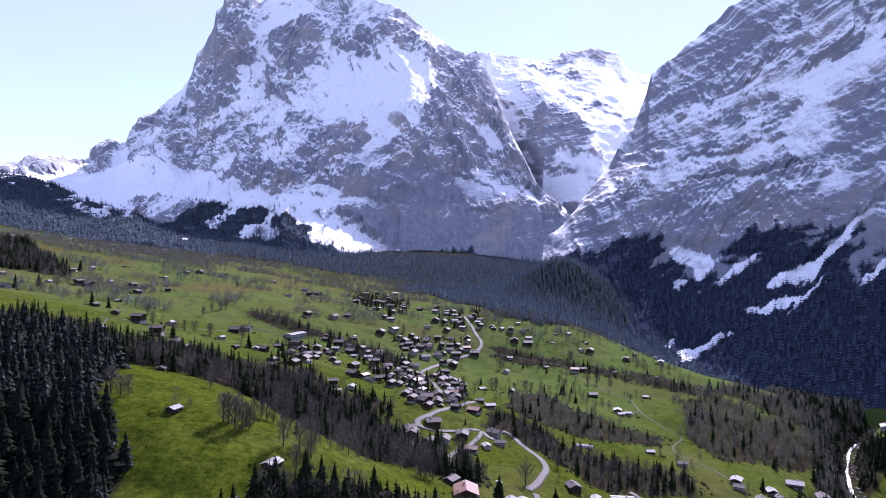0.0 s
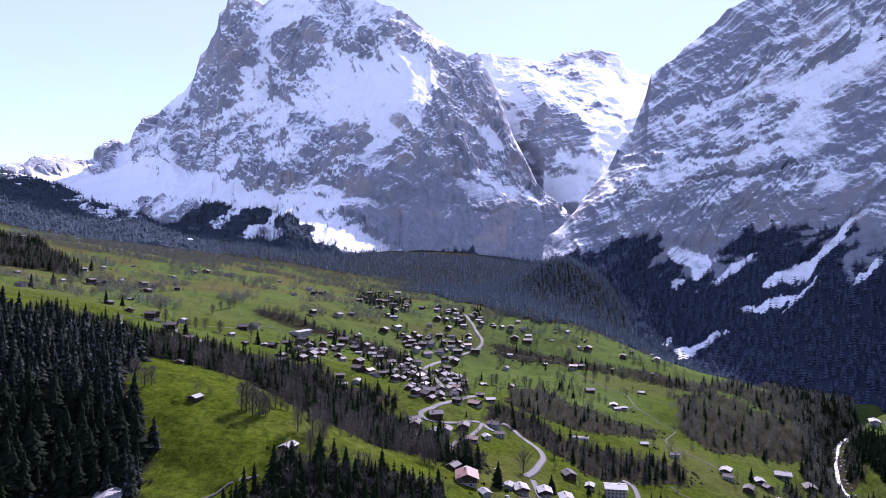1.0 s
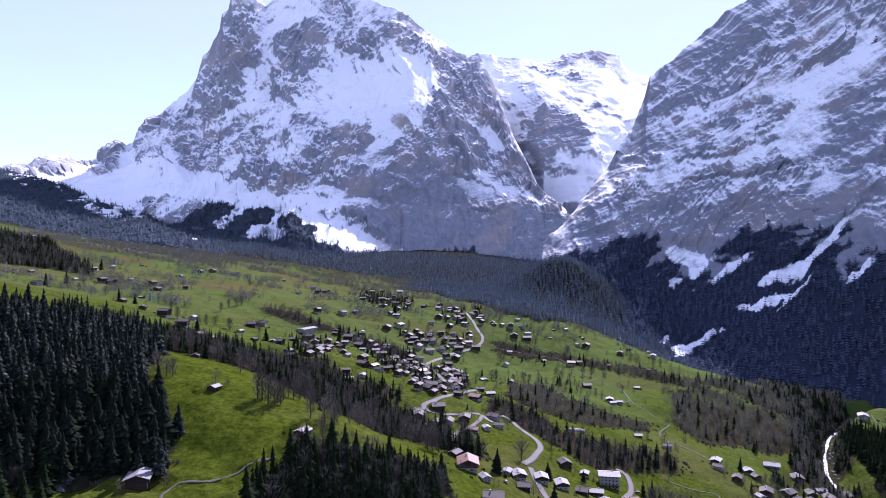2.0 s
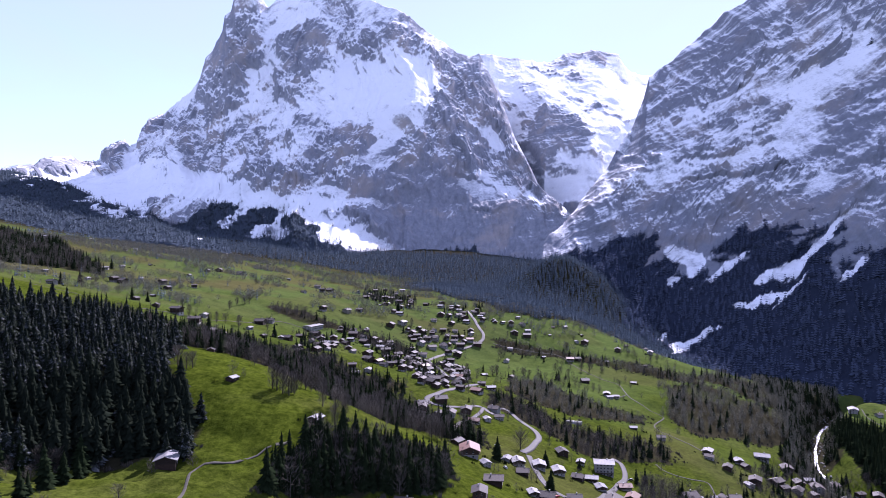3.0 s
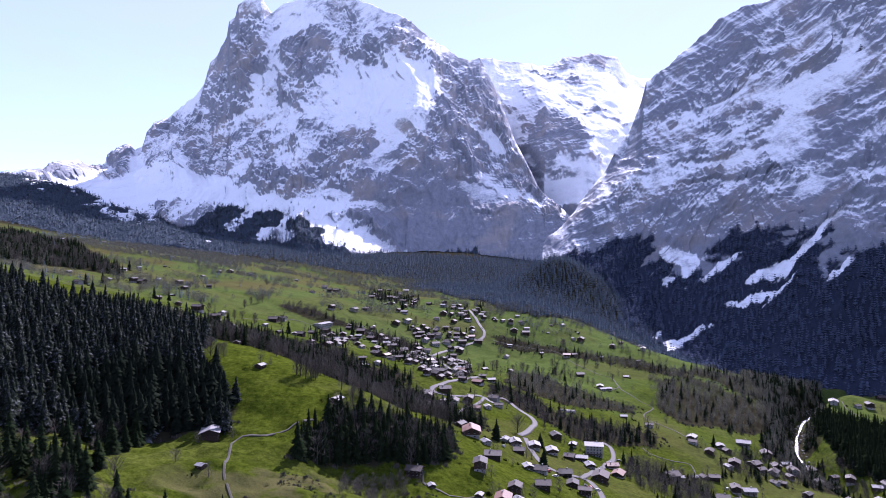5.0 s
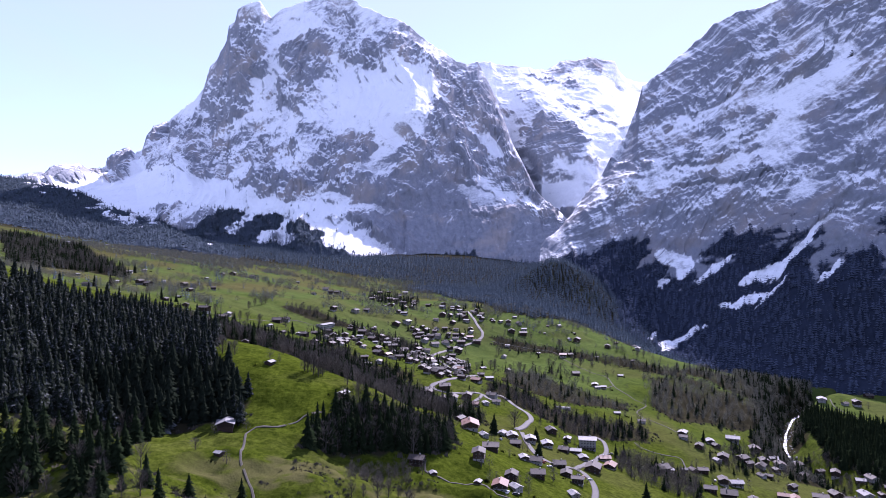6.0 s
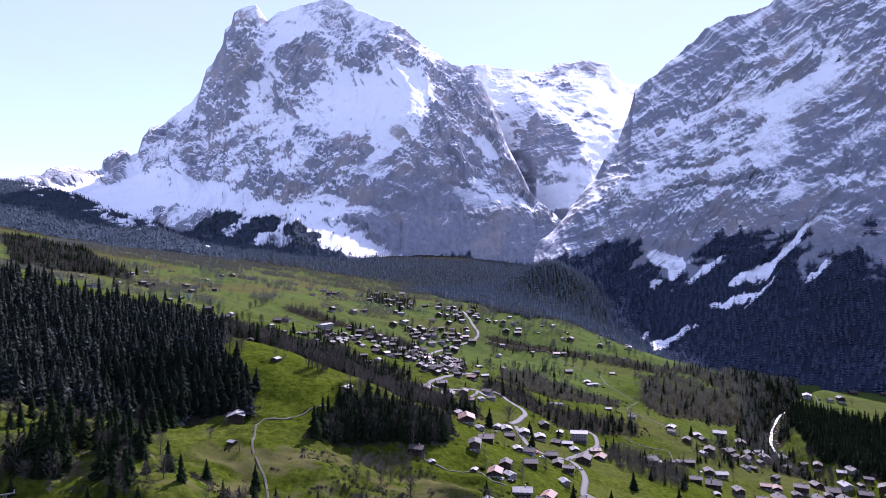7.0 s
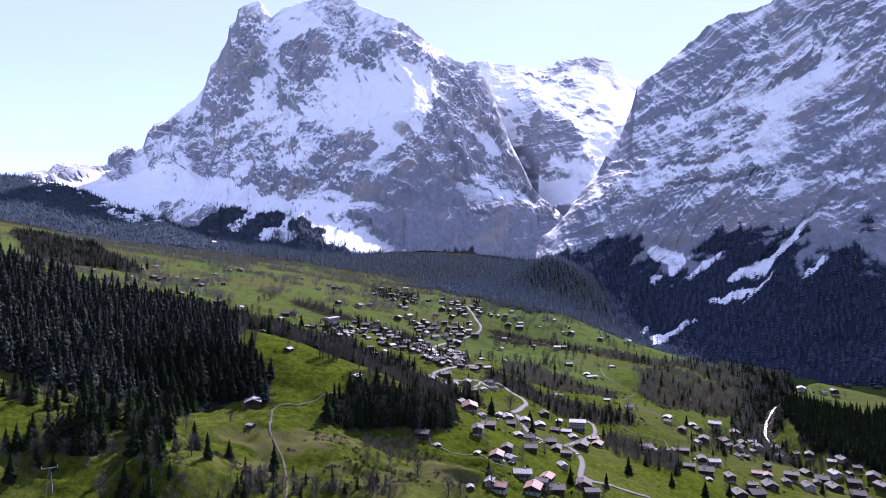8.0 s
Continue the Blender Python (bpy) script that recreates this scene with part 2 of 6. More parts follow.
CHALETS_F = [
    (194, 899, 9, 6), (220, 974, 14, -24), (335, 1242, 10, -18), (321, 1162, 10, 81), (263, 934, 11, -17), (335, 1024, 9, -8),
    (487, 1181, 11, -9), (175, 760, 11, 6), (209, 566, 9, -6), (-154, 1127, 12, 12), (-159, 1259, 10, 94), (-121, 1145, 12, 19),
    (-113, 1218, 10, 9), (-94, 1133, 11, 57), (-71, 1136, 13, 9), (-14, 1033, 16, -4), (0, 1033, 10, -26), (27, 1030, 13, 18),
    (57, 1022, 11, -20), (76, 1027, 9, -6), (-25, 992, 10, 86), (-263, 1219, 14, 94), (-256, 1062, 9, -30), (-237, 1134, 11, -15),
]
CHALETS_G = [
    (-229, 1168, 18, 69), (-410, 1192, 19, 74), (-447, 1179, 14, 2), (-455, 1139, 10, -3), (-499, 731, 12, -17), (-490, 865, 12, -19),
    (-479, 869, 13, -20), (-370, 682, 9, 82), (-327, 640, 9, 15), (-302, 636, 14, -13), (-270, 605, 14, 4), (-244, 583, 10, -13),
    (-230, 577, 9, -18), (-288, 543, 9, 12), (-410, 861, 10, -12), (-422, 907, 9, -8), (-433, 897, 12, 74), (-391, 912, 9, 27),
]
SHEDS_A = [
    (-15, 238, 5, 16), (12, 238, 5, 69), (5, 181, 5, 4), (212, 446, 6, 5), (222, 450, 8, 13), (220, 362, 6, -7),
    (421, 520, 10, -20), (-128, 193, 5, -26), (-208, 642, 7, -19), (-126, 452, 7, -1), (-121, 869, 7, -8), (-3, 565, 5, 87),
    (43, 733, 8, 121), (78, 1018, 9, 92), (143, 907, 7, 43), (179, 1035, 6, -5), (167, 995, 5, 11), (224, 1014, 5, 23),
    (288, 975, 7, 83), (285, 863, 6, -28), (233, 879, 5, -10), (244, 782, 8, -15), (187, 585, 8, 86), (-120, 1052, 5, -21),
]
SHEDS_B = [
    (-389, 769, 7, 75), (-540, 1089, 6, 82), (-137, 325, 7, -20), (-185, 420, 7, 13),
]
RED_ROOFED = [
    (12, 364, 16, 0), (25, 234, 11, -11), (44, 195, 12, -18), (56, 217, 10, -26), (23, 188, 10, -20), (126, 375, 11, -28),
    (129, 405, 10, 90), (292, 425, 10, -19), (302, 424, 10, -20), (-78, 628, 10, -35), (32, 929, 12, 10), (-29, 674, 12, -39),
    (11, 651, 10, -28), (27, 576, 12, -31), (20, 474, 10, -15), (182, 897, 12, -9),
]
PALE_ROOFED_A = [
    (35, 239, 8, 30), (40, 216, 12, -5), (17, 191, 8, 82), (22, 349, 8, 20), (39, 383, 8, 72), (47, 383, 11, 5),
    (64, 396, 11, 88), (49, 317, 8, 8), (78, 396, 11, 1), (103, 400, 10, -12), (106, 384, 9, 3), (104, 443, 8, -19),
    (74, 261, 8, 13), (194, 433, 8, -1), (246, 543, 11, -33), (273, 538, 10, -8), (319, 587, 15, -22), (260, 488, 8, 14),
    (349, 555, 10, -4), (254, 433, 12, -4), (409, 493, 14, -2), (518, 756, 15, -27), (-233, 674, 8, -18), (-193, 660, 8, 7),
]
PALE_ROOFED_B = [
    (-149, 707, 10, -17), (-133, 795, 10, -13), (-109, 781, 8, -5), (-92, 785, 12, -6), (-91, 545, 8, 99), (-82, 568, 9, -8),
    (-73, 939, 14, -26), (-81, 990, 12, 77), (35, 955, 10, 67), (-34, 636, 8, -23), (-22, 618, 10, -20), (8, 661, 10, -50),
    (44, 619, 10, 11), (32, 491, 8, 13), (121, 1059, 8, 10), (91, 1021, 8, -42), (131, 999, 10, 1), (95, 927, 8, 79),
    (201, 1045, 8, 38), (208, 977, 8, 101), (313, 932, 11, -24), (189, 703, 10, -12), (189, 690, 8, 16), (199, 699, 8, -1),
]
PALE_ROOFED_C = [
    (-104, 1378, 13, 6), (-192, 1300, 8, 19), (-109, 1089, 8, 80), (-14, 1092, 12, -38), (6, 1100, 9, -33), (19, 1071, 10, 68),
    (30, 1013, 11, -29), (55, 1043, 10, -23), (-335, 1277, 8, -11), (-797, 1190, 12, 114), (-574, 837, 8, -17), (-514, 838, 8, -7),
    (-554, 963, 10, 12), (-552, 1011, 9, -25), (-477, 920, 8, -14), (-288, 679, 11, 2), (-452, 1045, 8, -15), (-580, 1219, 8, 91),
    (-639, 1239, 8, -2), (-639, 1198, 8, 7),
]
HOTELS = [
    (121, 437, 15, -8),
]
BARNS = [
    (-141, 241, 14, 104), (-77, 286, 9, 70),
]
SCHOOLS = [
    (-186, 805, 28, 66),
]

# ---- roads and tracks, seen from above ----
ROAD_MAIN = [(32, 1079), (43, 1031), (49, 991), (55, 958), (47, 930), (11, 884), (-15, 829), (-28, 775), (-15, 728), (-6, 658), (2, 635)]
ROAD_LOWER = [(47, 639), (27, 625), (7, 572), (-12, 536), (-22, 517), (-16, 508), (6, 513), (27, 528), (38, 518), (47, 548), (56, 548), (64, 527), (74, 500), (76, 482), (68, 451), (55, 421)]
ROAD_VILLAGE = [(59, 418), (62, 358), (72, 341), (91, 342), (97, 330), (95, 293), (84, 248), (88, 244), (107, 251), (121, 251), (134, 253)]
ROAD_HOTEL = [(91, 342), (126, 412), (140, 444), (144, 473), (138, 481)]
ROAD_SPUR = [(31, 528), (26, 507), (19, 489), (8, 467), (3, 446), (5, 411)]
MAST = [(-189, 92)]
LANE_CHURCH = [(-20, 250), (-20, 242), (-15, 236), (-5, 233), (14, 236), (22, 222), (32, 224)]
TRACK_EAST = [(69, 935), (125, 929), (168, 917), (181, 882), (191, 826), (206, 786), (221, 768), (218, 720), (222, 696), (233, 673), (243, 659), (221, 624), (224, 596), (234, 576), (242, 549)]
TRACK_FARM = [(218, 720), (208, 707), (196, 696)]
TRACK_WEST = [(-86, 267), (-100, 253), (-113, 242), (-125, 237), (-121, 212), (-116, 191), (-109, 179), (-102, 167), (-93, 139), (-88, 111)]
TRACK_UPPER = [(-421, 566), (-404, 585), (-376, 582), (-346, 574)]
TRACK_BARNS = [(-326, 605), (-320, 610), (-303, 569), (-268, 494)]
TRACK_MEADOW = [(-196, 795), (-236, 779), (-283, 663), (-319, 610)]
TRACK_SOUTH = [(179, 490), (185, 479), (205, 476), (219, 475), (216, 453)]
TRACK_BANK = [(536, 767), (526, 739), (530, 717), (538, 678)]

# ---- woods, seen from above ----
WOOD_GROVE = [(-92, 224), (-68, 244), (-40, 254), (-10, 262), (-2, 298), (-30, 292), (-60, 280), (-82, 260)]
WOOD_GULLY = [(38, 583), (61, 610), (89, 584), (108, 551), (131, 546), (168, 541), (207, 533), (194, 499), (131, 477), (106, 476), (87, 510), (63, 534), (35, 541)]
WOOD_STRIP = [(71, 710), (114, 750), (133, 678), (159, 661), (178, 648), (204, 640), (222, 642), (196, 616), (164, 597), (138, 595), (93, 610), (64, 645)]
WOOD_HEDGE = [(70, 954), (95, 953), (176, 937), (243, 883), (298, 863), (348, 837), (348, 803), (315, 811), (235, 855), (171, 910), (92, 915), (69, 930)]
WOOD_SLOPE = [(284, 783), (334, 803), (373, 798), (399, 742), (448, 748), (452, 727), (365, 638), (312, 632), (267, 616), (250, 659)]
WOOD_BANK = [(473, 738), (499, 692), (531, 667), (594, 650), (543, 532), (454, 453), (442, 524), (419, 575)]
WOOD_THICKET = [(-258, 849), (-217, 864), (-182, 846), (-138, 848), (-101, 850), (-47, 822), (-58, 774), (-102, 800), (-142, 827), (-190, 815), (-242, 820)]
WOOD_END = [(-124, 1477), (-32, 1423), (16, 1283), (75, 1152), (100, 1095), (165, 1079), (304, 1178), (330, 1281), (174, 1211), (112, 1360), (-8, 1628)]
WOOD_SCHOOL = [(-154, 572), (-119, 601), (-95, 552), (-71, 555), (-41, 542), (-43, 514), (-82, 501), (-111, 515), (-145, 524)]
WOOD_BELOW = [(-84, 332), (-92, 461), (-61, 475), (-28, 480), (-10, 410), (-14, 370), (-31, 365), (-55, 333), (-73, 309)]
PARKED = [(34, 231), (29, 229), (91, 314), (96, 314), (88, 316), (68, 319), (66, 332), (36, 359), (143, 440), (236, 435), (317, 415), (417, 484), (419, 457), (35, 416)]
FRONT_THICK = [(-241, 154), (-239, 159), (-234, 161), (-223, 154), (-235, 182), (-219, 164), (-184, 156), (-178, 156), (-179, 169), (-169, 158), (-176, 189), (-198, 231), (-203, 226), (-195, 194), (-190, 159), (-205, 166), (-215, 168), (-191, 234), (-176, 214), (-177, 230), (-170, 134), (-167, 139), (-162, 137), (-244, 147), (-255, 158), (-203, 154), (-202, 171)]
CLUMP_PYLON = [(-225, 111), (-207, 124), (-189, 106), (-202, 94), (-217, 101)]
CLUMP_BIG = [(-213, 125), (-187, 139), (-175, 117), (-202, 110)]
CLUMP_HOLLOW = [(-178, 150), (-171, 168), (-143, 101), (-155, 103)]
CLUMP_BANK = [(-270, 223), (-240, 247), (-202, 241), (-192, 214), (-229, 212), (-261, 206)]
CLUMP_FRONT = [(-165, 101), (-148, 100), (-136, 90), (-162, 88)]
BRUSH_SOUTH = [(-122, 133), (-99, 155), (-78, 144), (-77, 135), (-109, 101)]
BRUSH_MOUND = [(-150, 88), (-120, 100), (-100, 124), (-88, 118), (-104, 88), (-138, 76)]
BRUSH_GROVE = [(-66, 232), (-30, 249), (-27, 222), (-58, 200)]
BRUSH_FRONT = [(-78, 144), (-32, 171), (-29, 152), (-77, 135)]
BRUSH_LANE = [(150, 447), (198, 454), (223, 425), (184, 337), (141, 350), (132, 375)]
BRUSH_EAST = [(250, 496), (382, 625), (498, 543), (466, 498), (367, 503), (239, 457)]
WOOD_LARCH = [(-954, 1209), (-953, 1274), (-790, 1133), (-762, 1176), (-647, 1051), (-552, 957), (-533, 912), (-578, 899), (-622, 898), (-643, 866), (-650, 839), (-664, 814)]
VILLAGE_WEST = [(-159, 832), (-124, 880), (-110, 827), (-88, 849), (-41, 810), (-32, 673), (-38, 594), (-60, 612), (-74, 694), (-115, 806), (-136, 739)]
VILLAGE_SOUTH = [(-41, 725), (2, 808), (24, 751), (22, 610), (1, 549), (-22, 552), (-37, 576)]
VILLAGE_KNOLL = [(-72, 922), (-19, 952), (-14, 896), (-47, 855)]
VILLAGE_RAVINE = [(-191, 726), (-155, 808), (-130, 662), (-158, 582)]
VILLAGE_TOP = [(-184, 1362), (-132, 1341), (-63, 1198), (-61, 1061), (-107, 1065), (-152, 1099)]
VILLAGE_BEND = [(-6, 1075), (58, 1127), (63, 1044), (33, 1010), (-1, 1009)]
VILLAGE_EAST = [(-15, 954), (41, 975), (47, 917), (-6, 862)]
VILLAGE_UPPER = [(-185, 1270), (-123, 1461), (-59, 1197), (14, 1128), (86, 1047), (74, 998), (12, 985), (-40, 1002), (-99, 1070)]
VILLAGE_LOW = [(270, 425), (300, 520), (380, 575), (440, 550), (455, 450), (370, 395)]
VILLAGE_FAR = [(-900, 1460), (-960, 1580), (-700, 1640), (-520, 1640), (-380, 1560), (-420, 1480)]
WOOD_FRONT = [(-283, 196), (-262, 196), (-241, 202), (-223, 214), (-195, 235), (-160, 242), (-135, 250), (-133, 264)]
LONE_SPRUCES = [(-201, 662), (-498, 748), (-499, 793), (-358, 687), (-383, 700), (-257, 610), (-555, 984), (-580, 990), (-87, 1032), (-142, 796)]
YARD_SPRUCES = [(73, 227), (100, 240), (70, 406), (100, 428), (17, 198), (190, 296), (216, 313), (268, 542), (32, 376), (166, 301), (345, 407), (63, 337), (133, 303)]
FRONT_SPRUCES = [(-193, 123), (-198, 123), (-188, 127), (-185, 128), (-194, 130), (-216, 110), (-211, 112), (-205, 121), (-219, 107), (-157, 96), (-144, 92), (-104, 155), (-164, 134), (-160, 133), (-166, 127), (-186, 145), (-145, 123), (-138, 100), (-140, 135), (-127, 118), (-127, 150), (-206, 91), (-197, 136), (-173, 156), (-163, 151), (-215, 121), (-167, 170), (-194, 149)]
FRONT_BARE = [(-153, 115), (-141, 115), (-136, 121), (-141, 194), (-56, 183), (-50, 185), (-43, 188), (-38, 195), (-33, 201), (-51, 151), (-40, 153), (-26, 183), (-8, 170), (-1, 173), (-49, 150), (-77, 136), (-69, 141), (-104, 109), (-102, 119), (-211, 125), (-194, 112), (-206, 108), (-156, 164), (-93, 130), (-87, 130), (-166, 92), (18, 187), (-175, 120)]
MEADOW_BARE = [(-179, 345), (-172, 341), (-169, 343), (-292, 645), (-323, 702), (-266, 659), (-260, 670), (-248, 682), (-272, 652), (-221, 707), (-59, 942), (22, 742), (61, 759), (77, 885), (-118, 522), (139, 964), (183, 934), (55, 752), (185, 831), (196, 829), (148, 828), (149, 795), (160, 795), (106, 784), (98, 779), (84, 771), (220, 762), (-467, 765), (-483, 803), (-425, 750), (-480, 764), (-287, 828), (-293, 813), (-284, 839), (-339, 1057), (-292, 781), (54, 428), (86, 488), (-30, 948)]
KNOLL_BARE = [(-111, 322), (-108, 321), (-103, 315), (-99, 314), (-99, 321), (-98, 330), (-99, 346), (-96, 347), (-93, 349), (-98, 388), (-146, 401), (-106, 332), (-97, 319), (-86, 358), (-70, 309), (-66, 311), (-67, 289), (-64, 307), (-77, 306), (-59, 430), (-38, 407), (-33, 437), (-14, 376), (-7, 380), (-11, 378), (-60, 467), (-75, 460), (-52, 471)]


# ---- materials ----
def material(name, rough=0.8, spec=0.25):
    m = bpy.data.materials.new(name)
    m.use_nodes = True
    b = m.node_tree.nodes["Principled BSDF"]
    b.inputs["Roughness"].default_value = rough
    b.inputs["Specular IOR Level"].default_value = spec
    return m, m.node_tree.nodes, m.node_tree.links, b


def tex(nodes, links, scale, detail=6, rough=0.6, coords="Object", stretch=None):
    n = nodes.new("ShaderNodeTexNoise")
    n.inputs["Scale"].default_value, n.inputs["Detail"].default_value, n.inputs["Roughness"].default_value = scale, detail, rough
    src = nodes.new("ShaderNodeTexCoord").outputs[coords]
    if stretch:
        mp = nodes.new("ShaderNodeMapping")
        mp.inputs["Scale"].default_value = stretch
        links.new(src, mp.inputs[0])
        src = mp.outputs[0]
    links.new(src, n.inputs["Vector"])
    return n.outputs["Fac"]


def ramp(nodes, links, fac, stops):
    r = nodes.new("ShaderNodeValToRGB")
    while len(r.color_ramp.elements) < len(stops):
        r.color_ramp.elements.new(0.5)
    for e, (p, c) in zip(r.color_ramp.elements, stops):
        e.position, e.color = p, (*c, 1) if len(c) == 3 else c
    links.new(fac, r.inputs[0])
    return r.outputs[0]


def mix(nodes, links, fac, a, b, kind="MIX"):
    n = nodes.new("ShaderNodeMix")
    n.data_type, n.blend_type = "RGBA", kind
    for sock, v in ((n.inputs[0], fac), (n.inputs[6], a), (n.inputs[7], b)):
        if isinstance(v, (int, float)):
            sock.default_value = v
        elif isinstance(v, tuple):
            sock.default_value = (*v, 1)
        else:
            links.new(v, sock)
    return n.outputs[2]


def calc(nodes, links, op, a, b=0.0, c=0.0, clamp=False):
    n = nodes.new("ShaderNodeMath")
    n.operation, n.use_clamp = op, clamp
    for sock, v in zip(n.inputs, (a, b, c)):
        if isinstance(v, (int, float)):
            sock.default_value = v
        else:
            links.new(v, sock)
    return n.outputs[0]


def bump(nodes, links, bsdf, height, strength, distance):
    n = nodes.new("ShaderNodeBump")
    n.inputs["Strength"].default_value, n.inputs["Distance"].default_value = strength, distance
    links.new(height, n.inputs["Height"])
    links.new(n.outputs[0], bsdf.inputs["Normal"])


def attr(nodes, name):
    n = nodes.new("ShaderNodeAttribute")
    n.attribute_name = name
    return n.outputs["Fac"]


def island(nodes):
    return nodes.new("ShaderNodeNewGeometry").outputs["Random Per Island"]


def lone(nodes):
    return nodes.new("ShaderNodeObjectInfo").outputs["Random"]


def simple(name, stops, scale=0.6, rough=0.8, vary=None, metal=0.0, stretch=None):
    """A surface that drifts between a few colours; vary adds a shift from object to object."""
    m, n, l, b = material(name, rough)
    f = tex(n, l, scale, stretch=stretch)
    col = ramp(n, l, f, stops)
    if vary:
        col = mix(n, l, 1.0, col, ramp(n, l, lone(n), vary), "MULTIPLY")
    l.new(col, b.inputs["Base Color"])
    b.inputs["Metallic"].default_value = metal
    return m


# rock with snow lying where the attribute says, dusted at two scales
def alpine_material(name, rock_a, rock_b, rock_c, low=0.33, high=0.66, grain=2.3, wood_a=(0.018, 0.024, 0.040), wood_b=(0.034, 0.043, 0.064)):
    m, n, l, b = material(name, 0.9, 0.0)
    big, mid = tex(n, l, 0.006, 8), tex(n, l, 0.05, 10, 0.7)
    fine = tex(n, l, 0.11, 12, 0.75, stretch=(1, 1, 2.2))
    rock = mix(n, l, ramp(n, l, mid, [(0.35, (0, 0, 0)), (0.7, (1, 1, 1))]), rock_a, rock_b)
    rock = mix(n, l, ramp(n, l, big, [(0.5, (0, 0, 0)), (0.66, (1, 1, 1))]), rock, rock_c)
    # the blue of the wood tones is distance haze put into the colour
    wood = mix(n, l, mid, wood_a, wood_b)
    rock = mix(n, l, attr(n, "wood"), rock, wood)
    s = calc(n, l, "ADD", attr(n, "snow"), calc(n, l, "MULTIPLY", calc(n, l, "SUBTRACT", fine, 0.5), grain))
    s = ramp(n, l, s, [(low, (0, 0, 0)), (high, (1, 1, 1))])
    white = mix(n, l, big, (0.82, 0.83, 0.85), (0.9, 0.905, 0.91))
    l.new(mix(n, l, s, rock, white), b.inputs["Base Color"])
    bump(n, l, b, mid, 0.5, 6.0)
    return m


# two copies of the hazed wood tones: paler in the west, darker east
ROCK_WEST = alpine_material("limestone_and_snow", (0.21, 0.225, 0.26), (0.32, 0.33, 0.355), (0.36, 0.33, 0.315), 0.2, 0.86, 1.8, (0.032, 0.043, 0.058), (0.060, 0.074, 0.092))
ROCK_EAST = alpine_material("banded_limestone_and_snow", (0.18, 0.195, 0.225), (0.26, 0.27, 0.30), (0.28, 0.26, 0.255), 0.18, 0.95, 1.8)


def grass_material():
    m, n, l, b = material("spring_meadow", 0.9, 0.0)
    big, mid, fine = tex(n, l, 0.012, 5), tex(n, l, 0.06, 8, 0.65), tex(n, l, 0.9, 8, 0.7)
    col = mix(n, l, ramp(n, l, mid, [(0.32, (0, 0, 0)), (0.68, (1, 1, 1))]), (0.021, 0.034, 0.004), (0.054, 0.076, 0.007))
    col = mix(n, l, ramp(n, l, big, [(0.48, (0, 0, 0)), (0.66, (0.65, 0.65, 0.65))]), col, (0.070, 0.078, 0.020))
    col = mix(n, l, 0.35, col, ramp(n, l, fine, [(0.3, (0.010, 0.014, 0.003)), (0.7, (0.076, 0.092, 0.010))]))
    tuft = tex(n, l, 0.28, 9, 0.7)
    col = mix(n, l, 1.0, col, ramp(n, l, tuft, [(0.36, (0.5, 0.54, 0.5)), (0.62, (1.28, 1.22, 1.25))]), "MULTIPLY")
    # distance haze put into the colour: far meadow mixed towards pale sage
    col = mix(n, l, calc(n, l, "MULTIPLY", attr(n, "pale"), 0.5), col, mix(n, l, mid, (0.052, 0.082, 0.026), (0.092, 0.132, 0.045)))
    rough = mix(n, l, fine, (0.042, 0.041, 0.014), (0.092, 0.088, 0.034))
    col = mix(n, l, attr(n, "dry"), col, rough)
    col = mix(n, l, attr(n, "wood"), col, mix(n, l, fine, (0.014, 0.015, 0.008), (0.036, 0.031, 0.019)))
    s = ramp(n, l, calc(n, l, "ADD", attr(n, "snow"), calc(n, l, "SUBTRACT", mid, 0.5)), [(0.45, (0, 0, 0)), (0.6, (1, 1, 1))])
    col = mix(n, l, s, col, (0.8, 0.82, 0.85))
    l.new(col, b.inputs["Base Color"])
    b.inputs["Sheen Weight"].default_value, b.inputs["Sheen Tint"].default_value = 0.0, (0.75, 0.9, 0.25, 1)
    bump(n, l, b, fine, 0.6, 0.5)
    hollows = n.new("ShaderNodeBump")
    hollows.inputs["Strength"].default_value, hollows.inputs["Distance"].default_value = 0.8, 3.0
    l.new(tex(n, l, 0.05, 4, 0.5), hollows.inputs["Height"])
    l.new(hollows.outputs[0], b.inputs["Normal"].links[0].from_node.inputs["Normal"])
    return m


GRASS = grass_material()


def leaf_material(name, a, c, snow=0.0):
    """Needles or twigs, differing from clump to clump; snow: how much of it lies dusted white."""
    m, n, l, b = material(name, 0.85, 0.0)
    col = mix(n, l, island(n), a, c)
    col = mix(n, l, 0.5, col, mix(n, l, tex(n, l, 1.3), a, c))
    if snow:
        nz = n.new("ShaderNodeSeparateXYZ")
        l.new(n.new("ShaderNodeNewGeometry").outputs["Normal"], nz.inputs[0])
        up = calc(n, l, "MULTIPLY", calc(n, l, "ABSOLUTE", nz.outputs[2]), ramp(n, l, tex(n, l, 0.5, 9, 0.8), [(0.52, (0, 0, 0)), (0.66, (1, 1, 1))]))
        col = mix(n, l, calc(n, l, "MULTIPLY", up, snow), col, (0.7, 0.73, 0.78))
    l.new(col, b.inputs["Base Color"])
    return m


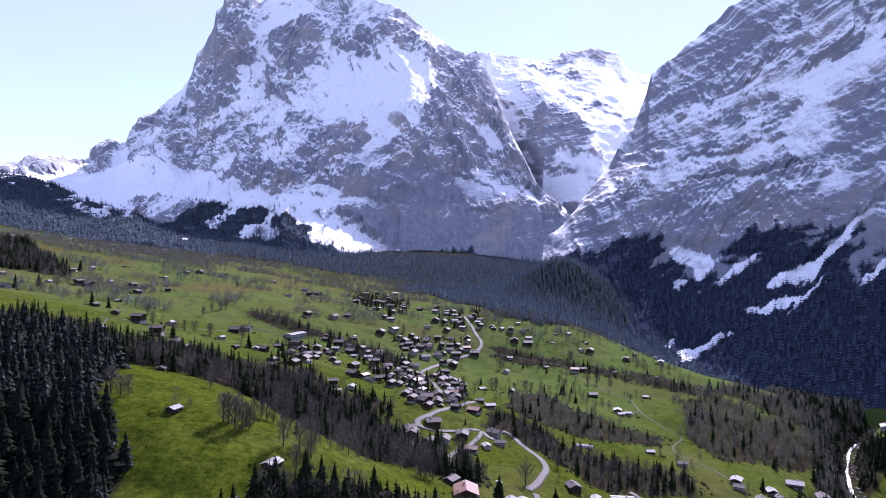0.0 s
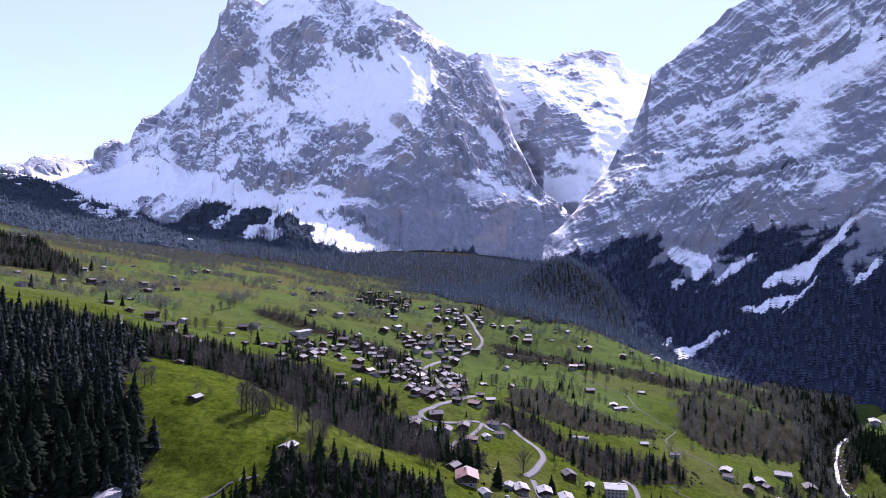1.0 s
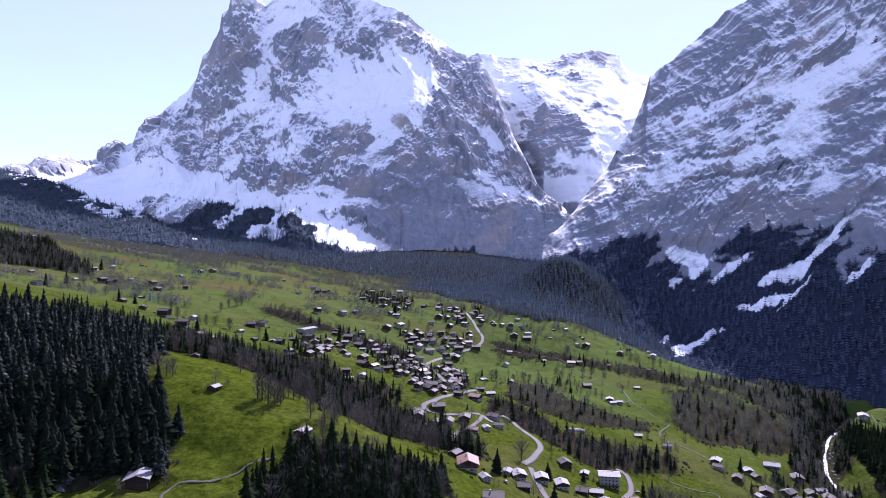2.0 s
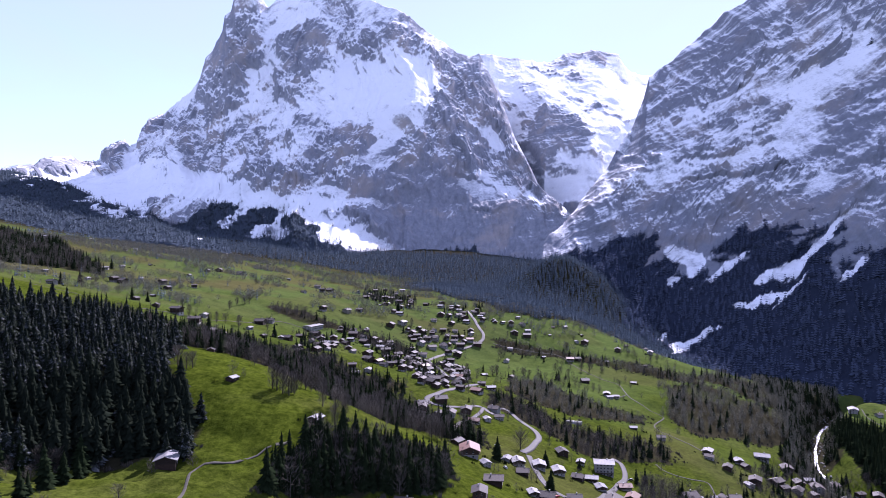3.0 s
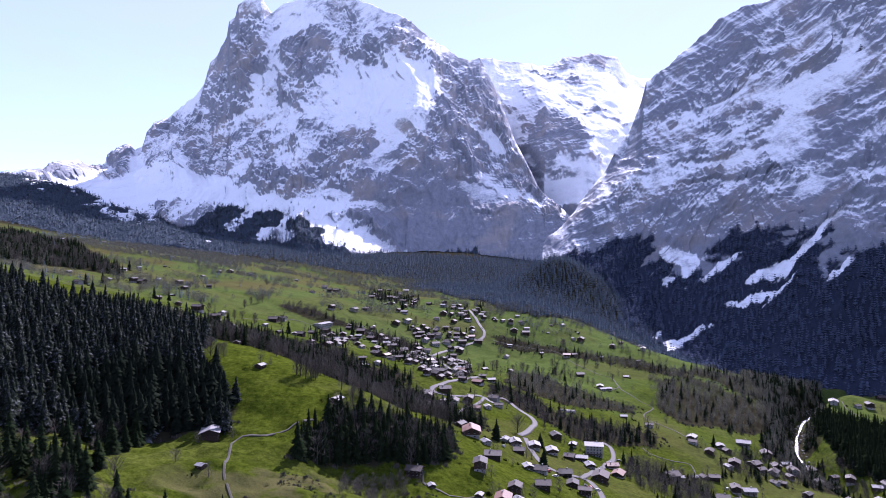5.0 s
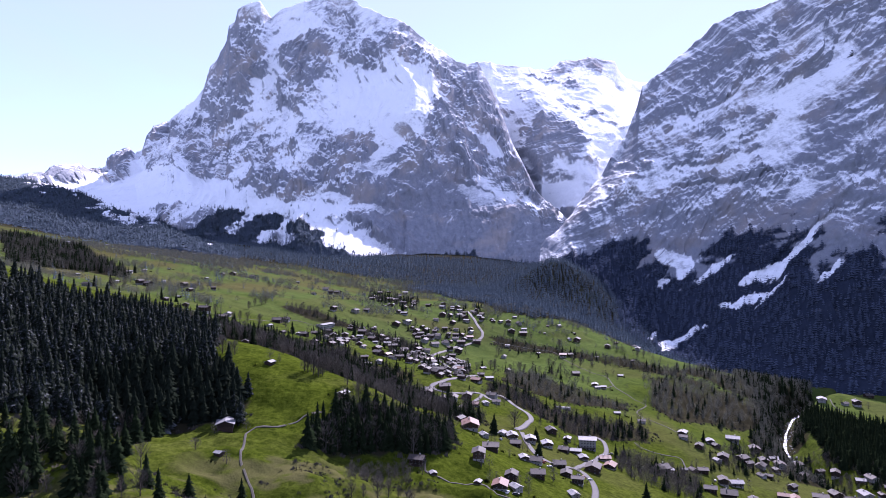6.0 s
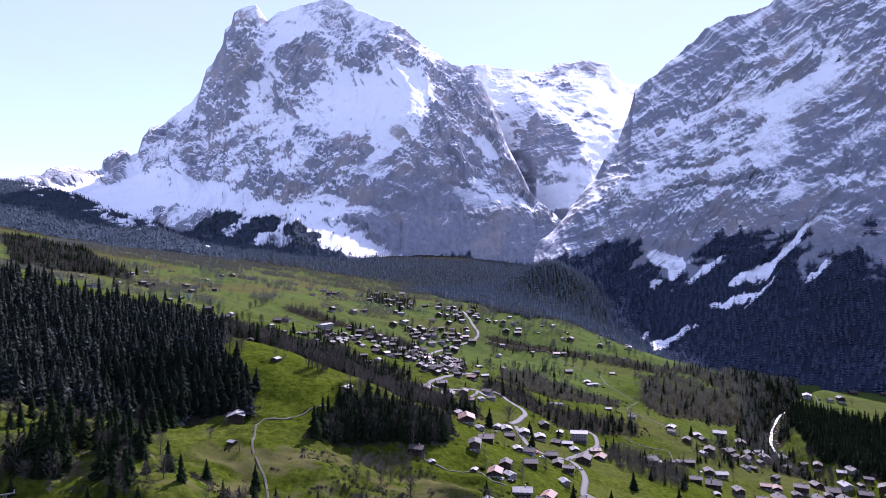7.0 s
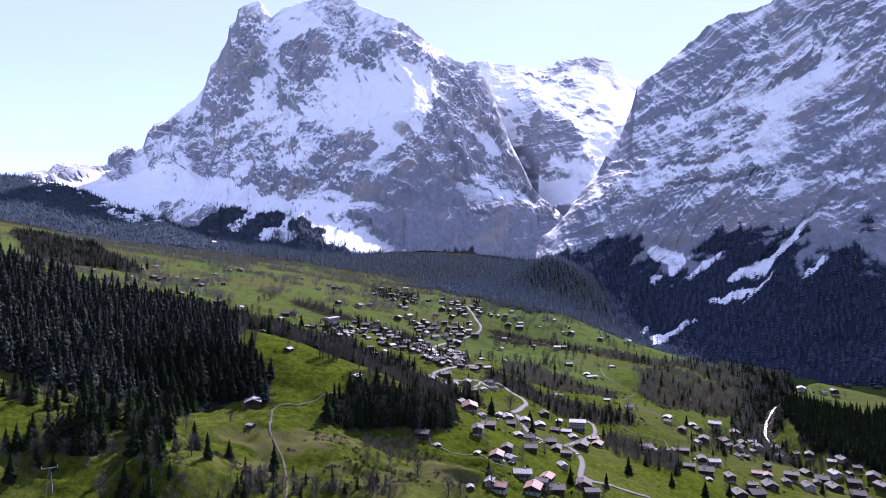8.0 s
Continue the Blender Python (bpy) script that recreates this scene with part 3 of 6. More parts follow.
NEEDLES = leaf_material("spruce_needles", (0.006, 0.010, 0.005), (0.015, 0.022, 0.010))
NEEDLES_SNOW = leaf_material("spruce_needles_dusted", (0.006, 0.009, 0.006), (0.015, 0.019, 0.013), 0.26)
# distance haze is put into the next two needle colours as pale blue
NEEDLES_HAZED = leaf_material("hazed_far_needles", (0.048, 0.068, 0.086), (0.084, 0.104, 0.120), 0.08)
NEEDLES_HAZED_EAST = leaf_material("hazed_east_needles", (0.054, 0.070, 0.106), (0.080, 0.098, 0.138))
TWIGS = leaf_material("bare_twigs", (0.050, 0.045, 0.038), (0.12, 0.106, 0.09))
TWIGS_PALE = leaf_material("budding_twigs", (0.095, 0.092, 0.07), (0.21, 0.20, 0.155))
BARK = simple("bark", [(0.3, (0.03, 0.024, 0.018)), (0.7, (0.085, 0.07, 0.055))], 3.0, 0.9)


# ---- ground and mountains ----
def sheet_mesh(name, xyz, mat, attrs):
    """One mesh from a grid of places (rows, columns, 3) and float attributes on it."""
    nr, nc = xyz.shape[:2]
    idx = np.arange(nr * nc).reshape(nr, nc)
    quads = np.stack([idx[:-1, :-1], idx[:-1, 1:], idx[1:, 1:], idx[1:, :-1]], -1).reshape(-1, 4)
    me = bpy.data.meshes.new(name)
    me.vertices.add(nr * nc)
    me.vertices.foreach_set("co", xyz.astype(np.float32).ravel())
    me.loops.add(quads.size)
    me.loops.foreach_set("vertex_index", quads.astype(np.int32).ravel())
    me.polygons.add(len(quads))
    me.polygons.foreach_set("loop_start", np.arange(0, quads.size, 4, dtype=np.int32))
    me.polygons.foreach_set("use_smooth", np.ones(len(quads), bool))
    me.update(calc_edges=True)
    for key, v in attrs.items():
        me.attributes.new(key, "FLOAT", "POINT").data.foreach_set("value", np.clip(v, -2, 3).astype(np.float32).ravel())
    me.materials.append(mat)
    return new(name, me)


def spaced(*spans):
    """Grid lines: (from, to, spacing at the start, spacing at the end) one after another."""
    out = [spans[0][0]]
    for a, b, s0, s1 in spans:
        p = a
        while p < b - 0.3 * s1:
            p += s0 + (s1 - s0) * min(1, max(0, (p - a) / (b - a)))
            out.append(min(p, b))
    return np.array(out)


def blobs(x, y, spots):
    """Soft union of ellipses (x, y, half-width, half-depth, weight)."""
    out = np.zeros(np.broadcast(x, y).shape)
    for a, b, rx, ry, w in spots:
        d = np.sqrt(((x - a) / rx) ** 2 + ((y - b) / ry) ** 2)
        out = out + w * (1 - step(0.7, 1.25, d))
    return out


def inside(x, y, poly):
    """Which places lie within an outline."""
    res = np.zeros(np.shape(x), bool)
    for (ax, ay), (bx, by) in zip(poly, poly[1:] + poly[:1]):
        res ^= ((ay > y) != (by > y)) & (x < (bx - ax) * (y - ay) / ((by - ay) or 1e-9) + ax)
    return res


# outlines of woods that run on out of sight
WOOD_KNOLL = WOOD_FRONT + [(-137, 275), (-150, 292), (-170, 318), (-186, 345), (-196, 380), (-215, 415), (-260, 440), (-330, 420), (-400, 380), (-430, 320), (-400, 200), (-345, 140), (-315, 160)]
RAVINE = [(-330, 470), (-262, 500), (-215, 530), (-150, 545), (-85, 515), (-35, 485), (15, 460), (25, 405), (-30, 385), (-62, 392), (-100, 420), (-150, 445), (-190, 430), (-215, 415), (-260, 440)]
FOOT_WOOD = [(130, 1190), (290, 1110), (410, 1030), (540, 1090), (500, 1300), (430, 1500), (300, 1660), (0, 1680), (-120, 1600), (60, 1420)]
HEAD_WOOD = [(-1000, 1760), (-600, 1700), (-300, 1690), (300, 1690), (420, 1850), (300, 2230), (0, 2300), (-300, 2200), (-700, 2020), (-1000, 2100)]
GORGE = [(430, 640), (462, 690), (500, 745), (540, 815), (585, 900), (630, 990), (520, 1040), (480, 940), (452, 850), (425, 760), (395, 690), (370, 610)]
SLOPE_EDGE = [(330, 830), (395, 885), (450, 870), (474, 810), (440, 740), (400, 750), (380, 812)]
RIVER_BANK = [(345, 490), (374, 490), (383, 570), (402, 650), (385, 665), (345, 600)]
WOODLAND = [WOOD_KNOLL, RAVINE, FOOT_WOOD, GORGE, SLOPE_EDGE, RIVER_BANK, WOOD_GROVE, WOOD_GULLY, WOOD_STRIP, WOOD_HEDGE, WOOD_SLOPE, WOOD_BANK, WOOD_THICKET, WOOD_END, WOOD_SCHOOL, WOOD_LARCH]


def ground():
    xs = spaced((-5200, -900, 400, 30), (-900, -330, 22, 5), (-330, 330, 3.2, 3.2), (330, 800, 4, 12), (800, 5200, 20, 400))
    ys = spaced((-3000, 60, 260, 6), (60, 500, 2.6, 3), (500, 1000, 3, 5), (1000, 1900, 5, 16), (1900, 4700, 30, 250))
    x, y = np.meshgrid(xs, ys)
    z = land(x, y)
    jx, jy = x + 5 * fbm(x / 14, y / 14, 2, 3), y + 5 * fbm(x / 14, y / 14, 6, 3)
    wood = np.clip(sum(inside(jx, jy, w) for w in WOODLAND), 0, 1).astype(float)
    wood = wood * np.clip(1.05 + 0.35 * fbm(x / 25, y / 25, 3, 3), 0, 1) + 1.0 * step(1600, 1740, y + 60 * fbm(x / 90, y / 90, 3, 3))
    dry = step(0.15, 0.75, fbm(x / 120, y / 120, 5, 5)) * 0.4
    dry = dry + 0.9 * blobs(x, y, [(-85, 170, 60, 40, 1), (-40, 195, 50, 30, 1), (-150, 130, 50, 30, 1)]) * step(-0.1, 0.6, fbm(x / 14, y / 11, 1, 5, 0.65))
    dry = dry + 0.75 * step(750, 1300, y - 0.45 * x) * step(-0.5, 0.5, fbm(x / 70, y / 70, 8, 4))
    # "pale" grows with distance, for the haze painted into the meadow
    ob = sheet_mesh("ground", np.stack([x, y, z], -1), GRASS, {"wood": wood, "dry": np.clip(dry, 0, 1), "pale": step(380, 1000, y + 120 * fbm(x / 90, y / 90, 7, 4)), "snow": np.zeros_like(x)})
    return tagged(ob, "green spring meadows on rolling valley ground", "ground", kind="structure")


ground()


def fan(lines, cols, rows, shares, back, deep):
    """A mountain side as a grid: columns fan out by bearing, rows climb from line to line, then drop behind the crest."""
    a0, a1 = max(min(p[0] / p[1] for p in l) for l in lines), min(max(p[0] / p[1] for p in l) for l in lines)
    a = np.linspace(a0, a1, cols)
    ls = []
    for l in lines:
        l = sorted(l, key=lambda p: p[0] / p[1])
        b = [p[0] / p[1] for p in l]
        ls.append((np.interp(a, b, [p[1] for p in l]), np.interp(a, b, [p[2] for p in l])))
    v = np.linspace(0, 1, rows)
    vs = np.cumsum([0] + list(shares)) / sum(shares)
    y = np.stack([np.interp(v, vs, [l[0][c] for l in ls]) for c in range(cols)], 1)
    z = np.stack([np.interp(v, vs, [l[1][c] for l in ls]) for c in range(cols)], 1)
    k = max(3, rows // 18) | 1                      # round off the kinks between the lines
    for _ in range(2):
        ker = np.ones(k) / k
        sm = lambda g: np.stack([np.convolve(np.r_[np.full(k // 2, q[0]) , q, np.full(k // 2, q[-1])], ker, "valid") for q in g.T], 1)
        f = (step(0, 0.08, v) * (1 - step(0.92, 1, v)))[:, None]
        y, z = y * (1 - f) + sm(y) * f, z * (1 - f) + sm(z) * f
    if back:                                        # the far side
        bv = np.linspace(0, 1, 12)[1:, None]
        y = np.r_[y, y[-1:] + back * bv]
        z = np.r_[z, z[-1:] - deep * bv ** 0.8]
        v = np.r_[v, np.full(11, 1.0)]
    y, z, v = np.r_[y[:1] - 40, y], np.r_[z[:1] - 260, z], np.r_[0.0, v]   # rooted in the ground
    return np.stack([a * y, y, z], -1), v[:, None] + 0 * y


def slope_of(xyz):
    """Upward part of the unit normal, grid-wise."""
    du, dv = np.gradient(xyz, axis=1), np.gradient(xyz, axis=0)
    n = np.cross(du, dv)
    return n[..., 2] / np.maximum(np.linalg.norm(n, axis=-1), 1e-9)


def sight(xyz):
    """Bearing and height of places as seen from the head of the walk, in thousandths of their distance."""
    return 1000 * xyz[..., 0] / xyz[..., 1], 1000 * (xyz[..., 2] - 200) / xyz[..., 1]


def patches(a, e, spots, soft=0.35, warp=7.0, seed=1.0):
    """Sum of slanting ellipses with ragged rims."""
    a2 = a + warp * drift_noise(a / 22, e / 22, seed, 4, 0.6)
    e2 = e + warp * drift_noise(a / 22, e / 22, seed + 5.5, 4, 0.6)
    out = np.zeros(a.shape)
    for p, q, ra, re, slant, w in spots:
        d = np.hypot((a2 - p) / ra, (e2 - q - slant * (a2 - p)) / re)
        out = out + w * (1 - step(1 - soft, 1 + soft, d))
    return out


def streaks(x, z, turn, length, width, seed):
    """Long drifts and ledges lying along one direction of the face."""
    c, s = math.cos(radians(turn)), math.sin(radians(turn))
    bend = 40 * drift_noise(x / 260, z / 260, seed, 3)
    return drift_noise((x * c + z * s) / length, (z * c - x * s + bend) / width, seed, 5, 0.6)


def weather(xyz, v, crags, rough, ribs, bed, dip, lean, seed, mean, grains, ledges=1.0, jag=16.0, calm=1.0):
    """Break a smooth side into buttresses, ribs, gullies and ledges where it is craggy, and leave its snowfields smooth.
    crags: places of bare rock (+) and deep snow (-); bed, dip: thickness of the beds and how they climb along x;
    ribs: width of the ribs; lean: how they slant; grains: (turn, length, width, weight) of the drifts; calm: how much the relief stands out.
    Returns the side and how snowy it is."""
    x, y, z = xyz[..., 0], xyz[..., 1], xyz[..., 2]
    a, e = sight(xyz)
    warp = 80 * drift_noise(x / 400, z / 400, seed, 4)
    xs = x + warp + lean * z
    crag = patches(a, e, crags, seed=seed)
    rock = step(0.0, 1.0, mean + crag + 0.35 * drift_noise(xs / 240, z / 300, seed + 2.2, 4, 0.55) + 0.2 * drift_noise(x / 60, z / 60, seed, 3))
    big = ridged(xs / (3.0 * ribs), z / (9 * ribs) + seed, y / (14 * ribs), 5, 0.5)
    rib = ridged(xs / ribs + 7.7, z / (4.2 * ribs) - seed, y / (9 * ribs), 6, 0.58)
    fine = ridged((x + 0.3 * warp) / (0.3 * ribs), z / (0.75 * ribs) + 2 * seed, y / (2 * ribs), 5, 0.62)
    tilt = z + dip * x + 0.6 * warp + 26 * drift_noise(x / 130, z / 90, seed, 5)
    l1, l2 = (tilt / bed) % 1.0, ((tilt + 6 * drift_noise(x / 20, z / 20, seed, 3)) / (0.31 * bed)) % 1.0
    saw = lambda q: np.where(q < 0.75, q / 0.75, (1 - q) / 0.25)
    where = step(-0.45, 0.35, drift_noise(x / 300, z / 200, 3 * seed, 3))
    h = rough * (0.9 * (big - 0.95) + 0.5 * np.clip(crag, -0.4, 1.0) + (0.12 + 0.88 * rock) * (0.42 * (rib - 0.9) + 0.17 * (fine - 0.9)))
    h = h - ledges * where * (0.25 + 0.75 * rock) * bed * (0.20 * saw(l1) + 0.11 * saw(l2))
    h = h * calm * step(0.0, 0.08, v) * (1 - 0.95 * step(0.86, 1.0, v))
    out = xyz.copy()
    out[..., 1] -= 0.75 * h
    out[..., 2] += 0.45 * h + jag * step(0.8, 1.0, v) * (ridged(x / 70, seed, 0.0, 5, 0.6) - 1.3)
    nz = slope_of(out)
    kx = np.ones(41) / 41
    flat = np.apply_along_axis(lambda q: np.convolve(np.pad(q, 20, "edge"), kx, "valid"), 0, nz)
    flat = np.apply_along_axis(lambda q: np.convolve(np.pad(q, 20, "edge"), kx, "valid"), 1, flat)
    drift = sum(w * streaks(x + 0.5 * warp, z, t, ln, wd, seed + 3 * k) for k, (t, ln, wd, w) in enumerate(grains))
    bare = rock * (0.72 + 0.35 * step(0.3, 1.3, 0.6 * rib + 0.5 * fine))
    snow = 1.0 - 0.74 * bare + (0.25 + 0.75 * rock) * drift + (0.5 + 1.3 * rock) * (nz - flat) + 0.07 * drift_noise(x / 22, z / 22, seed, 3)
    snow = snow - 0.5 * (1 - step(0.1, 0.34, nz)) - 0.3 * step(0.45, 1.0, crag)
    return out, snow


def mountain_west():
    xyz, v = fan([M1_FOOT, M1_BENCH, M1_MID, M1_CREST], 760, 370, (0.22, 0.36, 0.42), 900, 900)
    grains = ((38, 170, 16, 0.34), (80, 120, 14, 0.16), (4, 190, 13, 0.24))
    wall = (1 - step(0.22, 0.45, v)) * step(-190, -60, sight(xyz)[0])     # the smooth wall above the gorge, bare rock with some shade painted in
    xyz, snow = weather(xyz, v, CRAGS_WEST + RIDGES_WEST + BANDS_WEST + SNOWS_WEST, 80, 110, 75, -0.1, 0.12, 3.1, 0.47, grains, 0.6, 9.0, 1 - 0.4 * wall)
    x, z = xyz[..., 0], xyz[..., 2]
    a, e = sight(xyz)
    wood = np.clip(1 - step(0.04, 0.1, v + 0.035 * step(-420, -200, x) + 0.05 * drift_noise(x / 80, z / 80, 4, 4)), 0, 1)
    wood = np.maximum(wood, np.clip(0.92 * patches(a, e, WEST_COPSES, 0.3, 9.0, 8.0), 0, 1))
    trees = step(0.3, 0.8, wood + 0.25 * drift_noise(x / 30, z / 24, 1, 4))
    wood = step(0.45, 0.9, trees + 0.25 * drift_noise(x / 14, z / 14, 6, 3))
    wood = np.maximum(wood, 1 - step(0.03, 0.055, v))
    # snow thinned for the steep rock and to put shade into the colour
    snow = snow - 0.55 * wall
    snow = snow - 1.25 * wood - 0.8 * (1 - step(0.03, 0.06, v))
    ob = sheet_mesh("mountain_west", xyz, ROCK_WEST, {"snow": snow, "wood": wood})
    tagged(ob, "steep limestone peak streaked with snow", "mountain", kind="structure")
    return xyz, v, trees


def mountain_east():
    xyz, v = fan([M2_FOOT, M2_BENCH, M2_MID, M2_CREST], 640, 350, (0.3, 0.3, 0.4), 700, 700)
    grains = ((27, 230, 11, 0.46), (18, 120, 6, 0.22), (62, 150, 14, 0.20))
    xyz, snow = weather(xyz, v, CRAGS_EAST + SNOWS_EAST, 55, 120, 46, -0.55, -0.5, 8.4, 0.68, grains, 0.9, 10.0)
    x, z = xyz[..., 0], xyz[..., 2]
    a, e = sight(xyz)
    top = 0.21 + 0.08 * (1 - step(380, 600, x))
    wood = np.clip(1 - step(top - 0.03, top + 0.16, v + 0.08 * drift_noise((x - 1.1 * z) / 40, z / 110, 4, 5)), 0, 1)
    snow = snow - 0.3 * (1 - step(0.25, 0.5, v)) - 0.5 * (1 - step(-30, 110, e - 0.12 * (a - 400)))
    fields = np.clip(patches(a, e, AVALANCHES, 0.3, 5.0, 5.0), 0, 1)
    fields = step(0.4, 0.8, fields + 0.34 * streaks(x, z, 42, 60, 7, 6.0))
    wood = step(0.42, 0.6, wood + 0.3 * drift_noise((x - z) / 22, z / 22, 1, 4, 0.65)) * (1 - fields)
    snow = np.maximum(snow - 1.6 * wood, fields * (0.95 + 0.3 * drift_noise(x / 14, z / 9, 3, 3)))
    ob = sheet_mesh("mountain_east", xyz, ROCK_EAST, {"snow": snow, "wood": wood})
    tagged(ob, "dark banded rock wall dusted with snow", "mountain", kind="structure")
    return xyz, v, wood


def glacier():
    xyz, v = fan([M3_FOOT, M3_BENCH, M3_MID, M3_CREST], 360, 260, (0.25, 0.3, 0.45), 300, 500)
    grains = ((-14, 150, 14, 0.4), (8, 90, 9, 0.2))
    xyz, snow = weather(xyz, v, CRAGS_GLACIER, 50, 130, 70, 0.2, 0.0, 5.7, 0.24, grains, 0.8, 8.0)
    snow = snow - 0.25 * step(290, 300, sight(xyz)[1])
    ob = sheet_mesh("mountain_glacier", xyz, ROCK_WEST, {"snow": snow, "wood": 0 * snow})
    tagged(ob, "sunlit glacier basin below a far snowy peak", "mountain", kind="structure")


def foothill():
    xyz, v = fan([M4_FOOT, M4_CREST], 300, 220, (1,), 700, 300)
    xyz, snow = weather(xyz, v, [], 30, 130, 110, 0.1, 0.2, 9.9, 0.35, ((-10, 120, 16, 0.3),), 0.2, 6.0)
    x, z = xyz[..., 0], xyz[..., 2]
    clear = 0.8 * step(0.25, 0.6, streaks(x, z, -12, 90, 24, 3.0)) * step(0.45, 0.7, v)
    cover = np.clip(1.05 - clear, 0, 1)
    wood = step(0.4, 0.7, cover + 0.15 * drift_noise(x / 16, z / 16, 1, 3))
    snow = snow * (1 - wood) - 1.1 * wood
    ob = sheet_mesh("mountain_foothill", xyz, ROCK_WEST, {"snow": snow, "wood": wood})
    tagged(ob, "wooded foothill with snow patches", "mountain", kind="structure")
    return xyz, v, cover


# bare rock (+) and deep snow (-), by bearing and height in thousandths of the distance:
# (bearing, height, half-width, half-height, slant, weight)
CRAGS_WEST = [
    (-332, 332, 31, 54, 0, 0.9), (-231, 325, 45, 39, -0.2, 0.8), (-244, 268, 39, 26, -0.2, 0.5), (-360, 259, 37, 37, 0.3, 0.7), (-408, 206, 39, 14, 0.5, 0.45), (-410, 178, 37, 23, 0, 0.4),
    (-457, 199, 23, 9, 0.3, 0.7), (-149, 183, 28, 31, 0, 0.75), (-139, 333, 52, 24, -0.2, 0.4), (-65, 333, 52, 19, -0.5, 0.4), (14, 180, 40, 45, -0.9, 1.0), (5, 220, 19, 21, 0, 0.6),
    (71, 145, 61, 23, -0.5, 0.6), (-25, 123, 48, 52, 0, 0.55), (-60, 58, 70, 61, -0.3, 0.7), (75, 14, 131, 52, 0, 1.1),
]
RIDGES_WEST = [
    (106, 167, 66, 23, -1.7, 1.1), (53, 255, 26, 35, -0.8, 0.5),
    (-633, 132, 52, 8, 0, 0.9), (-563, 127, 35, 6, 0, 0.6), (-520, 153, 19, 14, 0.4, 1.0), (-467, 192, 21, 14, 0.5, 0.6), (-668, 123, 35, 5, 0, 0.7),
]
BANDS_WEST = [
    (40, 263, 48, 44, -0.6, 0.55), (-196, 108, 105, 17, -0.1, 0.45), (-288, 108, 66, 21, -0.2, 0.5), (-423, 148, 52, 16, -0.1, 0.3), (-275, 171, 52, 19, 0.6, 0.25), (-196, 167, 35, 35, 0.5, 0.3),
    (-196, 49, 96, 7, -0.15, 0.6), (-117, 40, 52, 23, -0.4, 0.5), (80, 246, 17, 30, -0.5, 0.6), (-170, 132, 44, 26, 0, 0.3), (58, 75, 61, 8, -0.25, 0.4),
]
SNOWS_WEST = [
    (-91, 241, 83, 70, 0.2, -0.55), (-165, 268, 19, 52, 0.2, -0.6), (-248, 363, 40, 17, 0.3, -0.9), (-122, 145, 61, 24, 0, -0.45), (-437, 104, 109, 30, -0.1, -1.1), (-318, 148, 52, 17, 0.4, -0.3),
    (-150, 14, 54, 30, -0.3, -1.0), (-213, 36, 23, 21, -0.2, -0.8), (-244, 64, 54, 14, 0, -0.9), (-310, 71, 52, 12, 0, -0.6), (-311, 290, 26, 12, -0.1, -1.2), (-117, 69, 52, 8, -0.1, -0.5),
    (53, 94, 26, 10, -0.1, -1.0), (14, 108, 35, 9, -0.15, -0.6), (65, 59, 23, 4, -0.2, -0.9), (-537, 88, 61, 21, -0.3, -0.9),
]
WEST_COPSES = [
    (-369, 55, 31, 17, 0.2, 1), (-308, 41, 42, 17, 0.2, 1), (-238, 32, 30, 15, 0, 1), (-432, 27, 30, 6, 0, 0.9), (-336, 8, 122, 6, -0.12, 1), (-467, 50, 21, 5, 0, 0.9),
    (-196, 1, 52, 6, -0.2, 0.9),
]
CRAGS_EAST = [
    (399, 290, 79, 52, 0.4, 0.6), (486, 351, 61, 44, 0.2, 0.5), (333, 237, 23, 52, 0, 0.5), (285, 132, 61, 44, 0.8, 0.4), (373, 45, 114, 52, 0, 0.45), (241, 71, 44, 26, 0.5, 0.35),
    (539, 132, 39, 12, 0, 0.4), (618, 333, 35, 26, 0.3, 0.4), (434, 193, 52, 12, 0.4, 0.2), (521, 228, 26, 26, 0.5, 0.3), (408, 97, 87, 26, 0.1, 0.25), (530, 80, 52, 35, 0.6, 0.25),
]
SNOWS_EAST = [
    (626, 290, 79, 31, 0.35, -0.6), (574, 193, 44, 52, 0.6, -0.45), (666, 333, 26, 35, 0.6, -0.4), (421, 241, 70, 7, 0.45, -0.6), (478, 163, 105, 8, 0.15, -0.5), (556, 136, 26, 4, 0, -0.8),
    (460, 123, 79, 5, 0.08, -0.5), (635, 45, 35, 12, 1.0, -0.7), (583, 1, 52, 14, 0.9, -0.5), (626, 115, 52, 14, 0.3, -0.4), (609, 88, 26, 44, 0.4, -0.3), (259, 1, 44, 10, 0.5, -0.35),
]
